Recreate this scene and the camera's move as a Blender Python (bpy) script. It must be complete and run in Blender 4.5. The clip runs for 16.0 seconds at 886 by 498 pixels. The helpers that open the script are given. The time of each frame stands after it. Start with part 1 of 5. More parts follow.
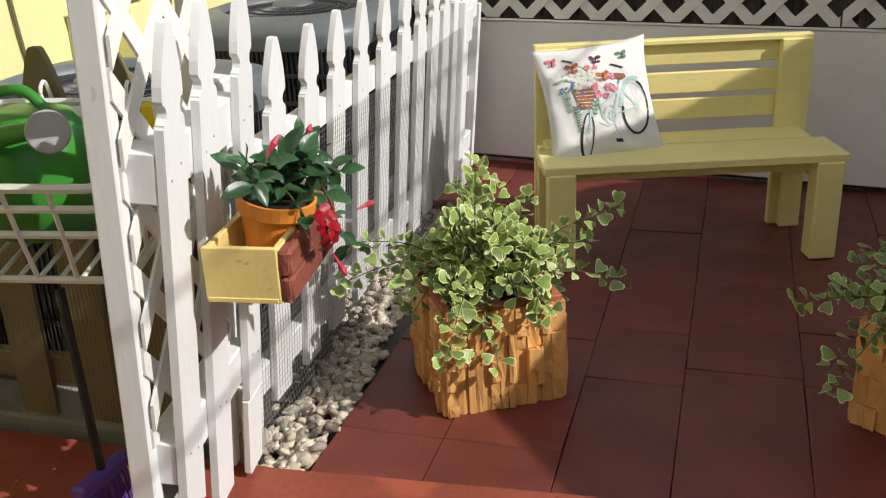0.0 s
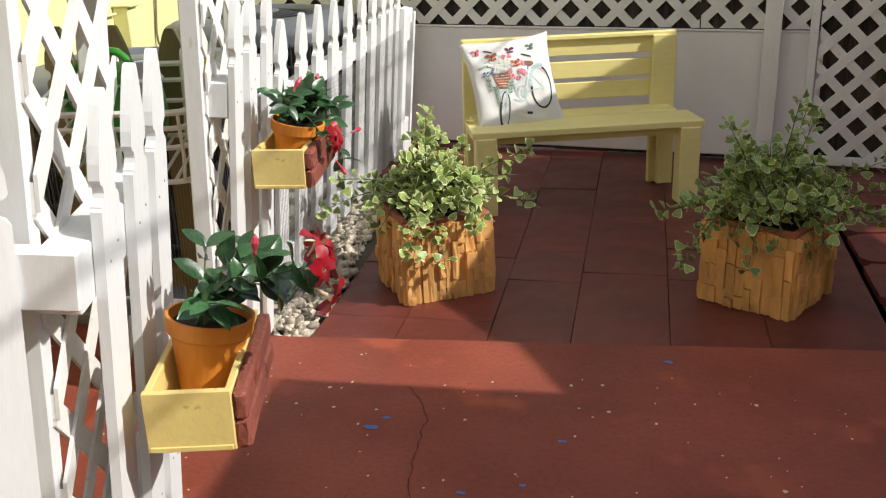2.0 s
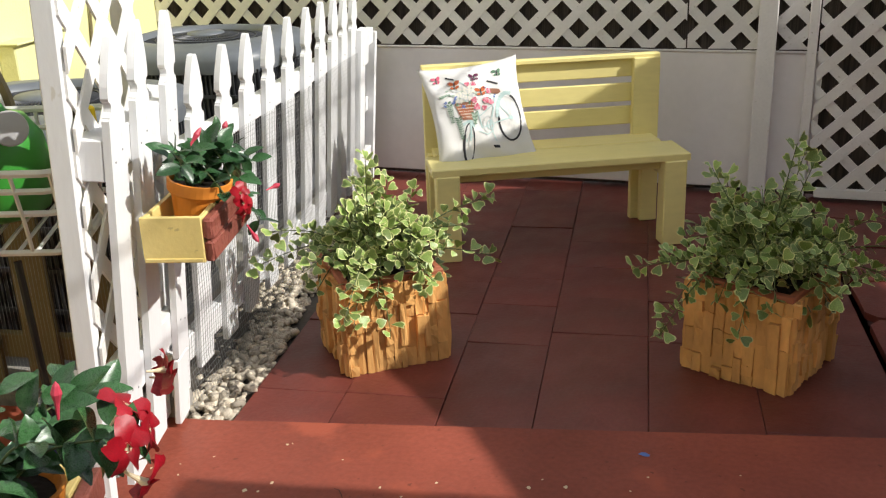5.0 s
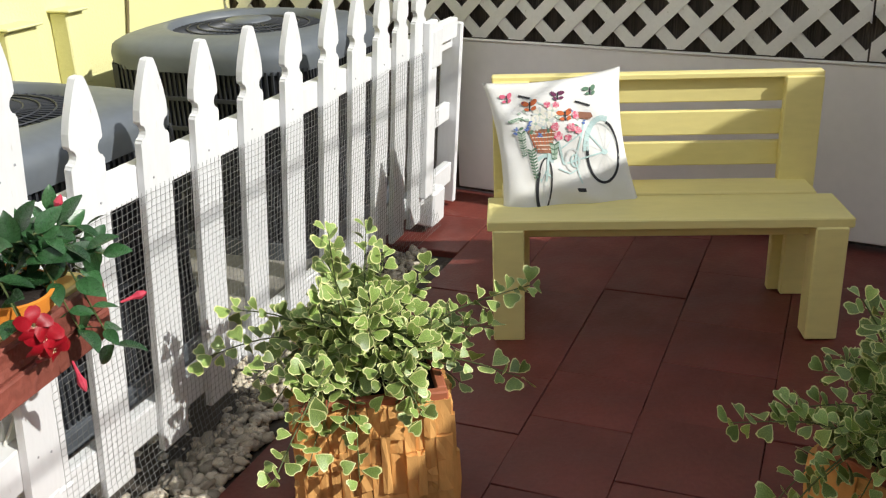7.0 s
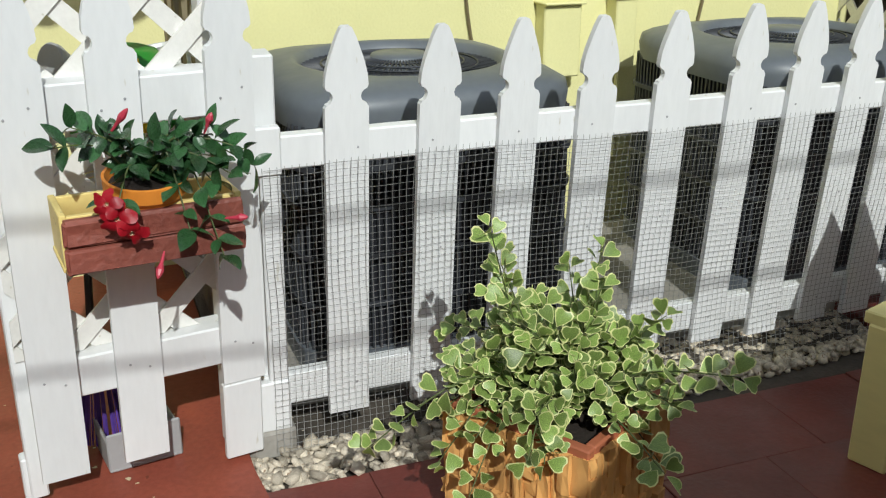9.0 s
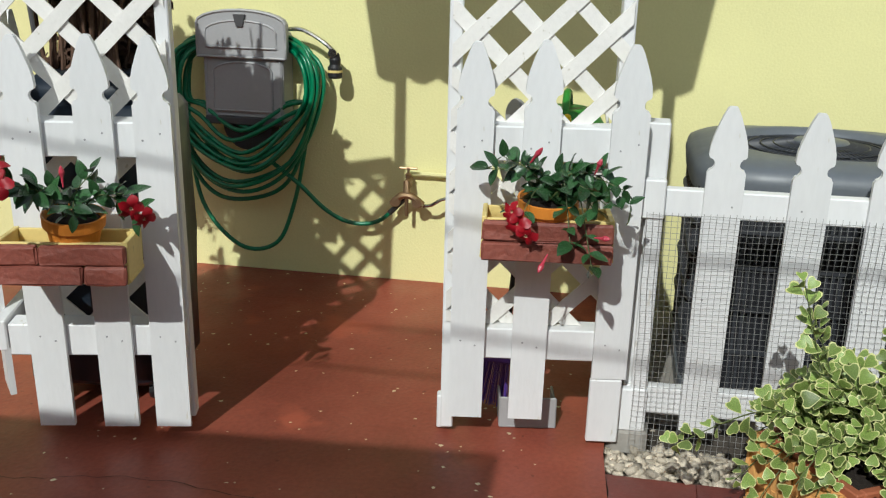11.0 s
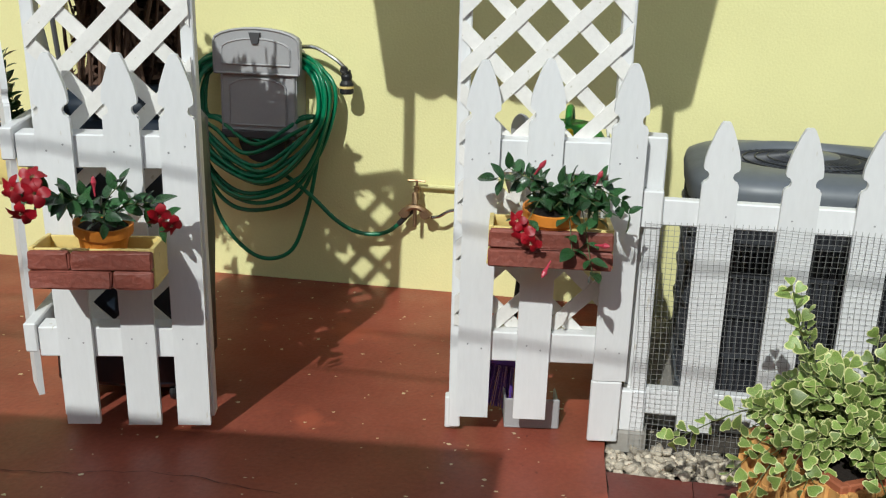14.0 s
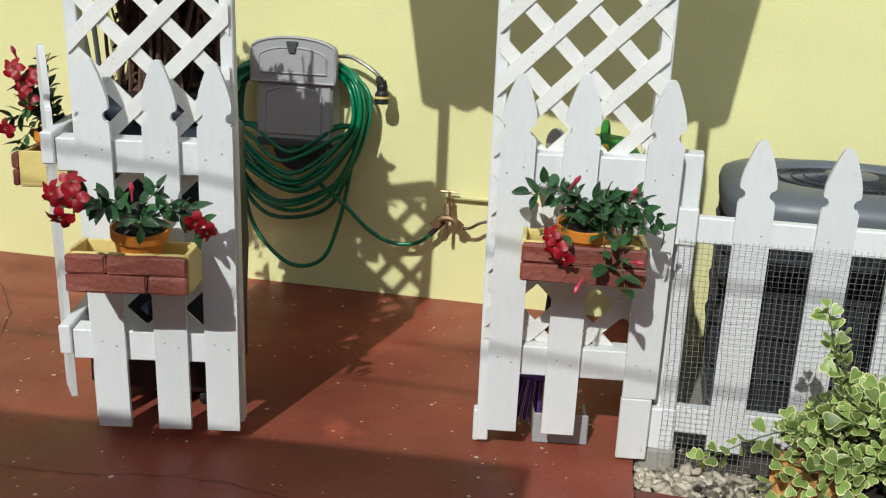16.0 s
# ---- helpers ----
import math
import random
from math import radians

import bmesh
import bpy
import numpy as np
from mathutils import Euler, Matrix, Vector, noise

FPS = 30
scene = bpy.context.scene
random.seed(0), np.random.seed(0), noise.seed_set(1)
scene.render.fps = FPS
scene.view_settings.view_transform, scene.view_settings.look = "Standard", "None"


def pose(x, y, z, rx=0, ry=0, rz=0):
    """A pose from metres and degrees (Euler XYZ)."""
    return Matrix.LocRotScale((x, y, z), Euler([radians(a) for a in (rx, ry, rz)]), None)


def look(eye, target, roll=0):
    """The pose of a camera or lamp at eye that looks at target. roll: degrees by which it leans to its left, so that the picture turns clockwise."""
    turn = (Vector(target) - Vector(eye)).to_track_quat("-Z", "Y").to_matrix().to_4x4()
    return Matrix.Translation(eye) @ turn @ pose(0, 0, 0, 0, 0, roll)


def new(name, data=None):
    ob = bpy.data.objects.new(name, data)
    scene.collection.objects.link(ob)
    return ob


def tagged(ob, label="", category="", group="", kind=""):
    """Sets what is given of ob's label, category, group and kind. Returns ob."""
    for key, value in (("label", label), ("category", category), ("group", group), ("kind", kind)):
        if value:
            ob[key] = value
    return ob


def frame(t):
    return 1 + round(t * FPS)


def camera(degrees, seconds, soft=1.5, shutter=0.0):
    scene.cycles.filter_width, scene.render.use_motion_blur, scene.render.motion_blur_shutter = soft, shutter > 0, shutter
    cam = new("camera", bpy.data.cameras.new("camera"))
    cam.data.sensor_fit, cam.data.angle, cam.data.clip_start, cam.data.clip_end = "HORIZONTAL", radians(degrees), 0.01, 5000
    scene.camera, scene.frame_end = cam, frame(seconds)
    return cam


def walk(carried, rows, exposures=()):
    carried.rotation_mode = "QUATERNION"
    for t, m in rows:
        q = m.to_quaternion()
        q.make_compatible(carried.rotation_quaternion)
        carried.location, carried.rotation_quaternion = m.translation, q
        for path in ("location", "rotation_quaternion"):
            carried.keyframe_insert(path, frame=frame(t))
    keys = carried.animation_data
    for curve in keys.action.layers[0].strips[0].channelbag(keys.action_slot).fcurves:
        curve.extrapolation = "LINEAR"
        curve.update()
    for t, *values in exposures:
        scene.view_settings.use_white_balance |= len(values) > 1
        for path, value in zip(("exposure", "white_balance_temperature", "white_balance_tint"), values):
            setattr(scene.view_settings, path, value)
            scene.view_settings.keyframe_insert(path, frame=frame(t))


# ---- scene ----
cam = camera(48.2, 16.0, soft=1.2)
PATH = [
    (0, (0.58, 0.205, 1.549), (0.042, 1.977, 0.795), -2.4),
    (0.5, (0.654, -0.129, 1.57), (0.239, 1.698, 0.872), -2.0),
    (1, (0.623, -0.463, 1.543), (0.289, 1.38, 0.843), -2.0),
    (1.2, (0.628, -0.575, 1.546), (0.277, 1.256, 0.822), -1.8),
    (1.5, (0.675, -0.746, 1.528), (0.275, 1.072, 0.797), -1.5),
    (2, (0.72, -0.888, 1.568), (0.338, 0.946, 0.867), -1.8),
    (2.5, (0.678, -0.919, 1.582), (0.387, 0.948, 0.928), -1.9),
    (3, (0.659, -0.913, 1.593), (0.408, 0.963, 0.947), -1.0),
    (5.5, (0.833, -0.067, 1.568), (0.369, 1.748, 0.867), -2.1),
    (6, (0.85, 0.222, 1.544), (0.277, 2.008, 0.847), -1.1),
    (6.5, (0.839, 0.565, 1.55), (0.221, 2.323, 0.824), -1.3),
    (7, (0.95, 0.898, 1.528), (0.235, 2.611, 0.782), -2.1),
    (7.5, (1.064, 1.187, 1.515), (0.194, 2.821, 0.756), 0.2),
    (8, (1.167, 1.467, 1.509), (0.004, 2.914, 0.764), 2.0),
    (8.5, (1.534, 1.749, 1.468), (-0.044, 2.721, 0.716), 0.3),
    (9, (1.698, 1.916, 1.428), (-0.053, 2.583, 0.73), 0.0),
    (9.5, (1.912, 2.045, 1.441), (0.058, 2.309, 0.737), 0.8),
    (10, (2.085, 2.17, 1.481), (0.209, 2.031, 0.802), 0.3),
    (12.5, (2.53, 2.259, 1.505), (0.647, 1.848, 0.971), 1.7),
    (13, (2.513, 2.26, 1.524), (0.635, 1.837, 0.983), 1.5),
    (13.5, (2.505, 2.268, 1.53), (0.62, 1.871, 0.996), 1.8),
    (14, (2.509, 2.255, 1.514), (0.614, 1.899, 0.981), 1.5),
    (14.5, (2.485, 2.268, 1.54), (0.596, 1.89, 1.001), 1.2),
    (15, (2.496, 2.26, 1.53), (0.602, 1.881, 1.01), 2.1),
    (15.5, (2.512, 2.255, 1.523), (0.623, 1.842, 1.012), 2.4),
    (16, (2.511, 2.243, 1.524), (0.624, 1.829, 1.007), 2.4),
]
walk(cam, [(t, look(eye, target, roll)) for t, eye, target, roll in PATH],
     [(0, 0.25, 6550, 10), (0.6, 0.43, 6550, 10), (1.6, 0.43, 6550, 10), (3, 0.41, 6550, 10), (5.5, 0.55, 6500, 10), (7, 0.41, 6400, 8), (8, 0.19, 6400, 7), (9, -0.07, 6100, 4), (9.5, -0.17, 6150, 4), (10, -0.13, 6100, 4), (12.5, -0.15, 6100, 4), (16, -0.15, 6100, 4)])

# ---- world, sun, exposure ----
SUN_WAY = Vector((-1.0, 0.13, -0.76)).normalized()
ELEV = math.asin(-SUN_WAY.z)
world = bpy.data.worlds.new("sky")
scene.world = world
world.use_nodes = True
wn = world.node_tree
sky = wn.nodes.new("ShaderNodeTexSky")
sky.sky_type, sky.sun_disc = "NISHITA", False
sky.sun_elevation, sky.sun_rotation = ELEV, math.atan2(-SUN_WAY.x, -SUN_WAY.y)
sky.dust_density, sky.ozone_density = 0.8, 0.6
hazy = wn.nodes.new("ShaderNodeHueSaturation")
hazy.inputs["Saturation"].default_value = 0.3
wn.links.new(sky.outputs[0], hazy.inputs["Color"])
wn.links.new(hazy.outputs[0], wn.nodes["Background"].inputs[0])
wn.nodes["Background"].inputs[1].default_value = 0.15
sun = new("sun", bpy.data.lights.new("sun", "SUN"))
sun.data.energy, sun.data.angle, sun.data.color = 3.55, radians(0.55), (1.0, 0.965, 0.90)
sun.matrix_world = SUN_WAY.to_track_quat("-Z", "Y").to_matrix().to_4x4()


# ---- materials ----
def mat(name, col, rough=0.6, vary=0.12, grain=40.0, bump=0.15, metal=0.0, stain=None, stain_at=0.62, obj_vary=0.0,
        stretch=(1, 1, 1), big=2.5, spec=0.5, wear=None, coord="Object", rv=0.12):
    """Colour with two scales of mottling, an optional stain colour, per-piece variation and fine relief."""
    m = bpy.data.materials.new(name)
    m.use_nodes = True
    nt = m.node_tree
    b = nt.nodes["Principled BSDF"]
    b.inputs["Roughness"].default_value, b.inputs["Metallic"].default_value = rough, metal
    b.inputs["Specular IOR Level"].default_value = spec
    tc = nt.nodes.new("ShaderNodeTexCoord")
    mp = nt.nodes.new("ShaderNodeMapping")
    mp.inputs["Scale"].default_value = stretch
    nt.links.new(tc.outputs[coord], mp.inputs["Vector"])

    def noise_at(scale, detail=4.0):
        n = nt.nodes.new("ShaderNodeTexNoise")
        n.inputs["Scale"].default_value, n.inputs["Detail"].default_value = scale, detail
        nt.links.new(mp.outputs[0], n.inputs["Vector"])
        return n.outputs["Fac"]

    def mixed(kind, fac, a, c):
        x = nt.nodes.new("ShaderNodeMix")
        x.data_type, x.blend_type = "RGBA", kind
        for sock, v in ((x.inputs[0], fac), (x.inputs[6], a), (x.inputs[7], c)):
            if isinstance(v, bpy.types.NodeSocket):
                nt.links.new(v, sock)
            elif isinstance(v, (int, float)):
                sock.default_value = v
            else:
                sock.default_value = (*v[:3], 1)
        return x.outputs[2]

    def ramp(fac, lo, hi):
        r = nt.nodes.new("ShaderNodeMapRange")
        r.inputs[1].default_value, r.inputs[2].default_value = lo, hi
        nt.links.new(fac, r.inputs[0])
        return r.outputs[0]

    big_n, fine = noise_at(big), noise_at(grain, 6.0)
    dark = [c * (1 - 2 * vary) for c in col]
    lite = [min(1, c * (1 + 1.2 * vary)) for c in col]
    c = mixed("MIX", ramp(big_n, 0.3, 0.7), dark, lite)
    c = mixed("MIX", ramp(fine, 0.35, 0.7), c, mixed("MULTIPLY", 1.0, c, [1 - vary] * 3))
    if stain is not None:
        c = mixed("MIX", ramp(noise_at(big * 2.3, 8.0), stain_at, stain_at + 0.08), c, stain)
    if wear is not None:
        c = mixed("MIX", ramp(noise_at(grain * 0.6, 8.0), 0.68, 0.72), c, wear)
    if obj_vary:
        oi = nt.nodes.new("ShaderNodeObjectInfo")
        h = nt.nodes.new("ShaderNodeHueSaturation")
        nt.links.new(c, h.inputs["Color"])
        mr = nt.nodes.new("ShaderNodeMapRange")
        mr.inputs[3].default_value, mr.inputs[4].default_value = 1 - obj_vary, 1 + obj_vary
        nt.links.new(oi.outputs["Random"], mr.inputs[0])
        nt.links.new(mr.outputs[0], h.inputs["Value"])
        c = h.outputs[0]
    nt.links.new(c, b.inputs["Base Color"])
    rr = nt.nodes.new("ShaderNodeMapRange")
    rr.inputs[3].default_value, rr.inputs[4].default_value = max(0.02, rough - rv), min(1, rough + rv)
    nt.links.new(noise_at(big * 3), rr.inputs[0])
    nt.links.new(rr.outputs[0], b.inputs["Roughness"])
    if bump:
        bn = nt.nodes.new("ShaderNodeBump")
        bn.inputs["Strength"].default_value, bn.inputs["Distance"].default_value = bump, 0.004
        nt.links.new(fine, bn.inputs["Height"])
        nt.links.new(bn.outputs[0], b.inputs["Normal"])
    return m


WHITE = mat("white_paint", (0.78, 0.785, 0.79), 0.5, 0.04, 60, 0.25, stretch=(1, 1, 0.25), wear=(0.62, 0.60, 0.55), obj_vary=0.03)
LATTICE_WHITE = mat("lattice_paint", (0.81, 0.79, 0.755), 0.55, 0.05, 70, 0.3, wear=(0.6, 0.57, 0.5), obj_vary=0.03)
PANEL_WHITE = mat("panel_paint", (0.85, 0.815, 0.80), 0.45, 0.03, 25, 0.08)
YELLOW_WALL = mat("yellow_stucco", (0.76, 0.725, 0.36), 0.85, 0.035, 90, 0.5, big=1.2, stain=(0.68, 0.64, 0.31), stain_at=0.72)
YELLOW_PAINT = mat("yellow_paint", (0.84, 0.73, 0.30), 0.5, 0.05, 50, 0.2, stretch=(0.3, 1, 1), obj_vary=0.03)
YELLOW_BOX = mat("box_yellow_paint", (0.76, 0.60, 0.22), 0.55, 0.06, 60, 0.2, wear=(0.55, 0.42, 0.16))
# yellow paint with the deep shade of the side fence darkened into it
OCHRE_SHADE = mat("old_yellow_shaded", (0.17, 0.135, 0.065), 0.7, 0.08, 50, 0.2, stretch=(1, 1, 0.3))
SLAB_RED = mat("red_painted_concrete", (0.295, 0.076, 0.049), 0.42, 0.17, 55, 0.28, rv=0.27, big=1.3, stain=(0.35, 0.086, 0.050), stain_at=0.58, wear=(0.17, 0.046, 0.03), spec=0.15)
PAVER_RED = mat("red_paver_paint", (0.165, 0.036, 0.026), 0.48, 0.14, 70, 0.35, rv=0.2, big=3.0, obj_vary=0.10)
JOINT = mat("paver_joint", (0.09, 0.03, 0.022), 0.9, 0.2, 80, 0.5)
BRICK_RED = mat("brick_red_paint", (0.25, 0.068, 0.046), 0.6, 0.2, 60, 1.0)
TERRACOTTA = mat("orange_clay", (0.72, 0.25, 0.03), 0.6, 0.08, 30, 0.15, big=6)
CLAY_DARK = mat("brown_clay", (0.42, 0.13, 0.06), 0.7, 0.1, 30, 0.2)
SOIL = mat("potting_soil", (0.03, 0.02, 0.014), 0.95, 0.3, 90, 1.0)
STONE_OCHRE = mat("ochre_cast_stone", (0.72, 0.38, 0.12), 0.8, 0.14, 45, 0.8, big=7, obj_vary=0.16, stretch=(1, 1, 0.4))
AC_GREY = mat("grey_metal_paint", (0.125, 0.14, 0.16), 0.45, 0.08, 30, 0.05, stain=(0.15, 0.15, 0.155), stain_at=0.7)
AC_DARK = mat("dark_fins", (0.012, 0.013, 0.018), 0.5, 0.15, 30, 0.05)
AC_SLAT = mat("slate_grey_slats", (0.035, 0.038, 0.046), 0.5, 0.1, 40, 0.05)
CONCRETE = mat("grey_concrete", (0.33, 0.31, 0.28), 0.9, 0.15, 40, 0.6)
WIRE = mat("galvanised_wire", (0.34, 0.34, 0.33), 0.5, 0.1, 30, 0.0, metal=0.35)
REED = mat("brown_reed", (0.12, 0.095, 0.075), 0.8, 0.35, 14, 0.8, stretch=(12, 12, 0.5))
GREY_PLASTIC = mat("grey_plastic", (0.36, 0.36, 0.37), 0.5, 0.04, 70, 0.1)
GREY_PLASTIC_D = mat("dark_grey_plastic", (0.06, 0.06, 0.065), 0.5, 0.05, 70, 0.1)
HOSE = mat("green_hose_vinyl", (0.004, 0.17, 0.075), 0.32, 0.10, 60, 0.05)
BLACK = mat("black_rubber", (0.015, 0.015, 0.017), 0.5, 0.1, 40, 0.05)
BRASS = mat("brass", (0.36, 0.24, 0.14), 0.42, 0.1, 60, 0.1, metal=0.9)
CHROME = mat("dull_chrome", (0.55, 0.55, 0.55), 0.25, 0.05, 60, 0.0, metal=1.0)
PLASTIC_WHITE = mat("white_plastic", (0.72, 0.72, 0.70), 0.4, 0.04, 40, 0.0)
CAN_GREEN = mat("green_can_plastic", (0.035, 0.24, 0.03), 0.35, 0.06, 40, 0.0)
PURPLE = mat("purple_bristle", (0.14, 0.06, 0.42), 0.6, 0.2, 90, 0.3)
STEM = mat("stem_green", (0.10, 0.13, 0.04), 0.6, 0.15, 60, 0.1)
LEAF_IN = mat("leaf_green", (0.225, 0.32, 0.075), 0.42, 0.22, 70, 0.1, obj_vary=0.40, big=20)
LEAF_EDGE = mat("leaf_cream_edge", (0.62, 0.63, 0.27), 0.45, 0.08, 60, 0.05, obj_vary=0.12)
LEAF_DARK = mat("glossy_leaf_green", (0.038, 0.105, 0.036), 0.28, 0.20, 50, 0.1, obj_vary=0.4, big=15)
PETAL = mat("red_petal", (0.34, 0.004, 0.014), 0.45, 0.2, 60, 0.1, obj_vary=0.15, big=30)
BUD = mat("pink_bud", (0.60, 0.05, 0.09), 0.45, 0.2, 60, 0.05)
PALE = mat("pale_throat", (0.75, 0.62, 0.40), 0.5, 0.1, 60, 0.05)
FABRIC = mat("white_canvas", (0.73, 0.72, 0.69), 0.9, 0.03, 260, 0.12)
GRAVEL = mat("pale_gravel", (0.64, 0.565, 0.45), 0.85, 0.24, 40, 0.5, big=45, obj_vary=0.45, stain=(0.26, 0.17, 0.11), stain_at=0.58)
EARTH = mat("dirt", (0.09, 0.075, 0.06), 0.95, 0.25, 60, 0.8)
VINE_BARK = mat("brown_bark", (0.13, 0.07, 0.045), 0.85, 0.2, 40, 0.6)
COVER = mat("dark_cover_vinyl", (0.016, 0.024, 0.038), 0.35, 0.15, 20, 0.2)
WOOD_POLE = mat("brown_wood_handle", (0.26, 0.10, 0.04), 0.5, 0.15, 30, 0.2)


# ---- mesh helpers ----
def done(name, bm, material, smooth=False):
    me = bpy.data.meshes.new(name)
    bmesh.ops.recalc_face_normals(bm, faces=bm.faces)
    if smooth:
        for f in bm.faces:
            f.smooth = True
    bm.to_mesh(me)
    bm.free()
    for m in (material if isinstance(material, (list, tuple)) else [material]):
        me.materials.append(m)
    return me


def place(name, me, parent=None, m=None, label=""):
    ob = new(name, me)
    if parent is not None:
        ob.parent = parent
    if m is not None:
        ob.matrix_basis = m
    if label:
        ob["label"] = label
    return ob


def part(name, bm, material, parent, label="", m=None, smooth=False):
    return place(name, done(name, bm, material, smooth), parent, m, label)


def thing(name, m, label, category, group="", kind=""):
    ob = new(name)
    ob.empty_display_size = 0.1
    ob.matrix_basis = m
    return tagged(ob, label, category, group, kind)


def box(bm, c, s, m=None, bevel=0.0):
    r = bmesh.ops.create_cube(bm, size=1.0)
    vs = r["verts"]
    for v in vs:
        v.co = Vector((v.co.x * s[0] + c[0], v.co.y * s[1] + c[1], v.co.z * s[2] + c[2]))
    if bevel:
        es = list({e for v in vs for e in v.link_edges})
        out = bmesh.ops.bevel(bm, geom=es, offset=bevel, segments=1, affect="EDGES", profile=0.5)
        vs = list({v for f in out["faces"] for v in f.verts} | {v for v in vs if v.is_valid})
    if m is not None:
        bmesh.ops.transform(bm, matrix=m, verts=vs)
    return vs


def boxbm(c, s, m=None, bevel=0.004):
    bm = bmesh.new()
    box(bm, c, s, m, bevel)
    return bm


def prism(bm, pts, depth, axis="x", at=0.0):
    """An outline of (a, b) pairs, pushed through along an axis."""
    def co(a, b, d):
        return {"x": (d, a, b), "y": (a, d, b), "z": (a, b, d)}[axis]
    lo = [bm.verts.new(co(a, b, at)) for a, b in pts]
    hi = [bm.verts.new(co(a, b, at + depth)) for a, b in pts]
    n = len(pts)
    bm.faces.new(lo)
    bm.faces.new(hi[::-1])
    for i in range(n):
        j = (i + 1) % n
        bm.faces.new((lo[i], hi[i], hi[j], lo[j]))


def lathe(bm, prof, seg=24, m=None, cap=True):
    """A profile of (radius, z) pairs turned round z."""
    rings, made = [], []
    for r, z in prof:
        ring = [bm.verts.new((r * math.cos(2 * math.pi * i / seg), r * math.sin(2 * math.pi * i / seg), z)) for i in range(seg)]
        rings.append(ring)
        made += ring
    for a, b in zip(rings, rings[1:]):
        for i in range(seg):
            j = (i + 1) % seg
            bm.faces.new((a[i], a[j], b[j], b[i]))
    if cap:
        bm.faces.new(rings[0][::-1])
        bm.faces.new(rings[-1])
    if m is not None:
        bmesh.ops.transform(bm, matrix=m, verts=made)


def tube(bm, pts, r, sides=6, closed=False, taper=1.0):
    pts = [Vector(p) for p in pts]
    n, rings, up = len(pts), [], Vector((0.13, 0.31, 0.94))
    for i, p in enumerate(pts):
        a = pts[(i - 1) % n] if closed or i else pts[0]
        b = pts[(i + 1) % n] if closed or i < n - 1 else pts[-1]
        d = (b - a).normalized()
        s = d.cross(up)
        if s.length < 0.05:
            s = d.cross(Vector((1, 0, 0)))
        s.normalize()
        u = s.cross(d)
        rr = r * (1 + (taper - 1) * i / max(1, n - 1))
        rings.append([bm.verts.new(p + rr * (math.cos(2 * math.pi * k / sides) * s + math.sin(2 * math.pi * k / sides) * u)) for k in range(sides)])
    for i in range(n if closed else n - 1):
        a, b = rings[i], rings[(i + 1) % n]
        for k in range(sides):
            l = (k + 1) % sides
            bm.faces.new((a[k], a[l], b[l], b[k]))
    if not closed:
        bm.faces.new(rings[0][::-1])
        bm.faces.new(rings[-1])


def spline(pts, steps=8, closed=False):
    """Catmull-Rom through the points."""
    P = [Vector(p) for p in pts]
    n, out = len(P), []
    for i in range(n if closed else n - 1):
        if closed:
            a, b, c, d = P[(i - 1) % n], P[i], P[(i + 1) % n], P[(i + 2) % n]
        else:
            a, b, c, d = P[max(0, i - 1)], P[i], P[i + 1], P[min(n - 1, i + 2)]
        for k in range(steps):
            t = k / steps
            out.append(0.5 * ((2 * b) + (c - a) * t + (2 * a - 5 * b + 4 * c - d) * t * t + (3 * b - a - 3 * c + d) * t ** 3))
    if not closed:
        out.append(P[-1])
    return out


# ---- ground and setting ----
FLOOR_LOW = -0.03
ground = tagged(part("ground", boxbm((0, 0, -0.26), (60, 60, 0.3), bevel=0), EARTH, None), "bare grey-brown earth under the patio", "ground", kind="structure")
slab_bm = bmesh.new()
prism(slab_bm, [(-2.10, -7.0), (1.65, -7.0), (1.65, 2.415), (-0.53, 2.245), (-2.10, 2.245)], 0.12, "z", -0.12)
slab = tagged(part("slab", slab_bm, SLAB_RED, None), "red-painted concrete slab, worn and slightly wet", "floor", kind="structure")
bed_bm = boxbm((0.61, 3.80, -0.08), (2.14, 3.2, 0.05), bevel=0)
pavement = tagged(part("pavement", bed_bm, JOINT, None), "red-painted square concrete pavers", "pavement", kind="structure")
flag_bed = tagged(part("flagstone_bed", boxbm((3.4, 1.5, -0.08), (3.5, 9.0, 0.05), bevel=0), JOINT, None), "dark mossy joints under red flagstones", "pavement", kind="structure")
gravel_bed = tagged(part("gravel_bed", boxbm((-1.33, 3.75, -0.085), (1.74, 3.1, 0.05), bevel=0), EARTH, None), "dirt bed below pale gravel beside the fence", "ground", kind="structure")

wall_west = tagged(part("wall_west", boxbm((-2.20, 0.0, 1.45), (0.2, 12.0, 3.2), bevel=0), YELLOW_WALL, None), "yellow-painted stucco house wall in full sun", "wall", kind="structure")
wall_east = tagged(part("wall_east", boxbm((10.1, 0.0, 2.4), (0.2, 14.0, 5.1), bevel=0), PANEL_WHITE, None), "plain white wall closing the yard", "wall", kind="structure")
wall_south = tagged(part("wall_south", boxbm((4.0, -6.1, 1.85), (12.4, 0.2, 4.0), bevel=0), YELLOW_WALL, None), "plain yellow wall closing the yard", "wall", kind="structure")

# overhang out of sight, added to hold sky light off the passage
eave = tagged(part("eave", boxbm((-1.69, 0.0, 2.70), (0.82, 12.0, 0.12), bevel=0.01), PANEL_WHITE, None), "unseen white overhang added to block sky light by the wall", "roof", kind="structure")

# unseen plates added beyond the view, outlined by the floor shadows they must throw
RZ = 2.4
SHIFT = Vector((RZ / 0.76, -0.13 * RZ / 0.76))


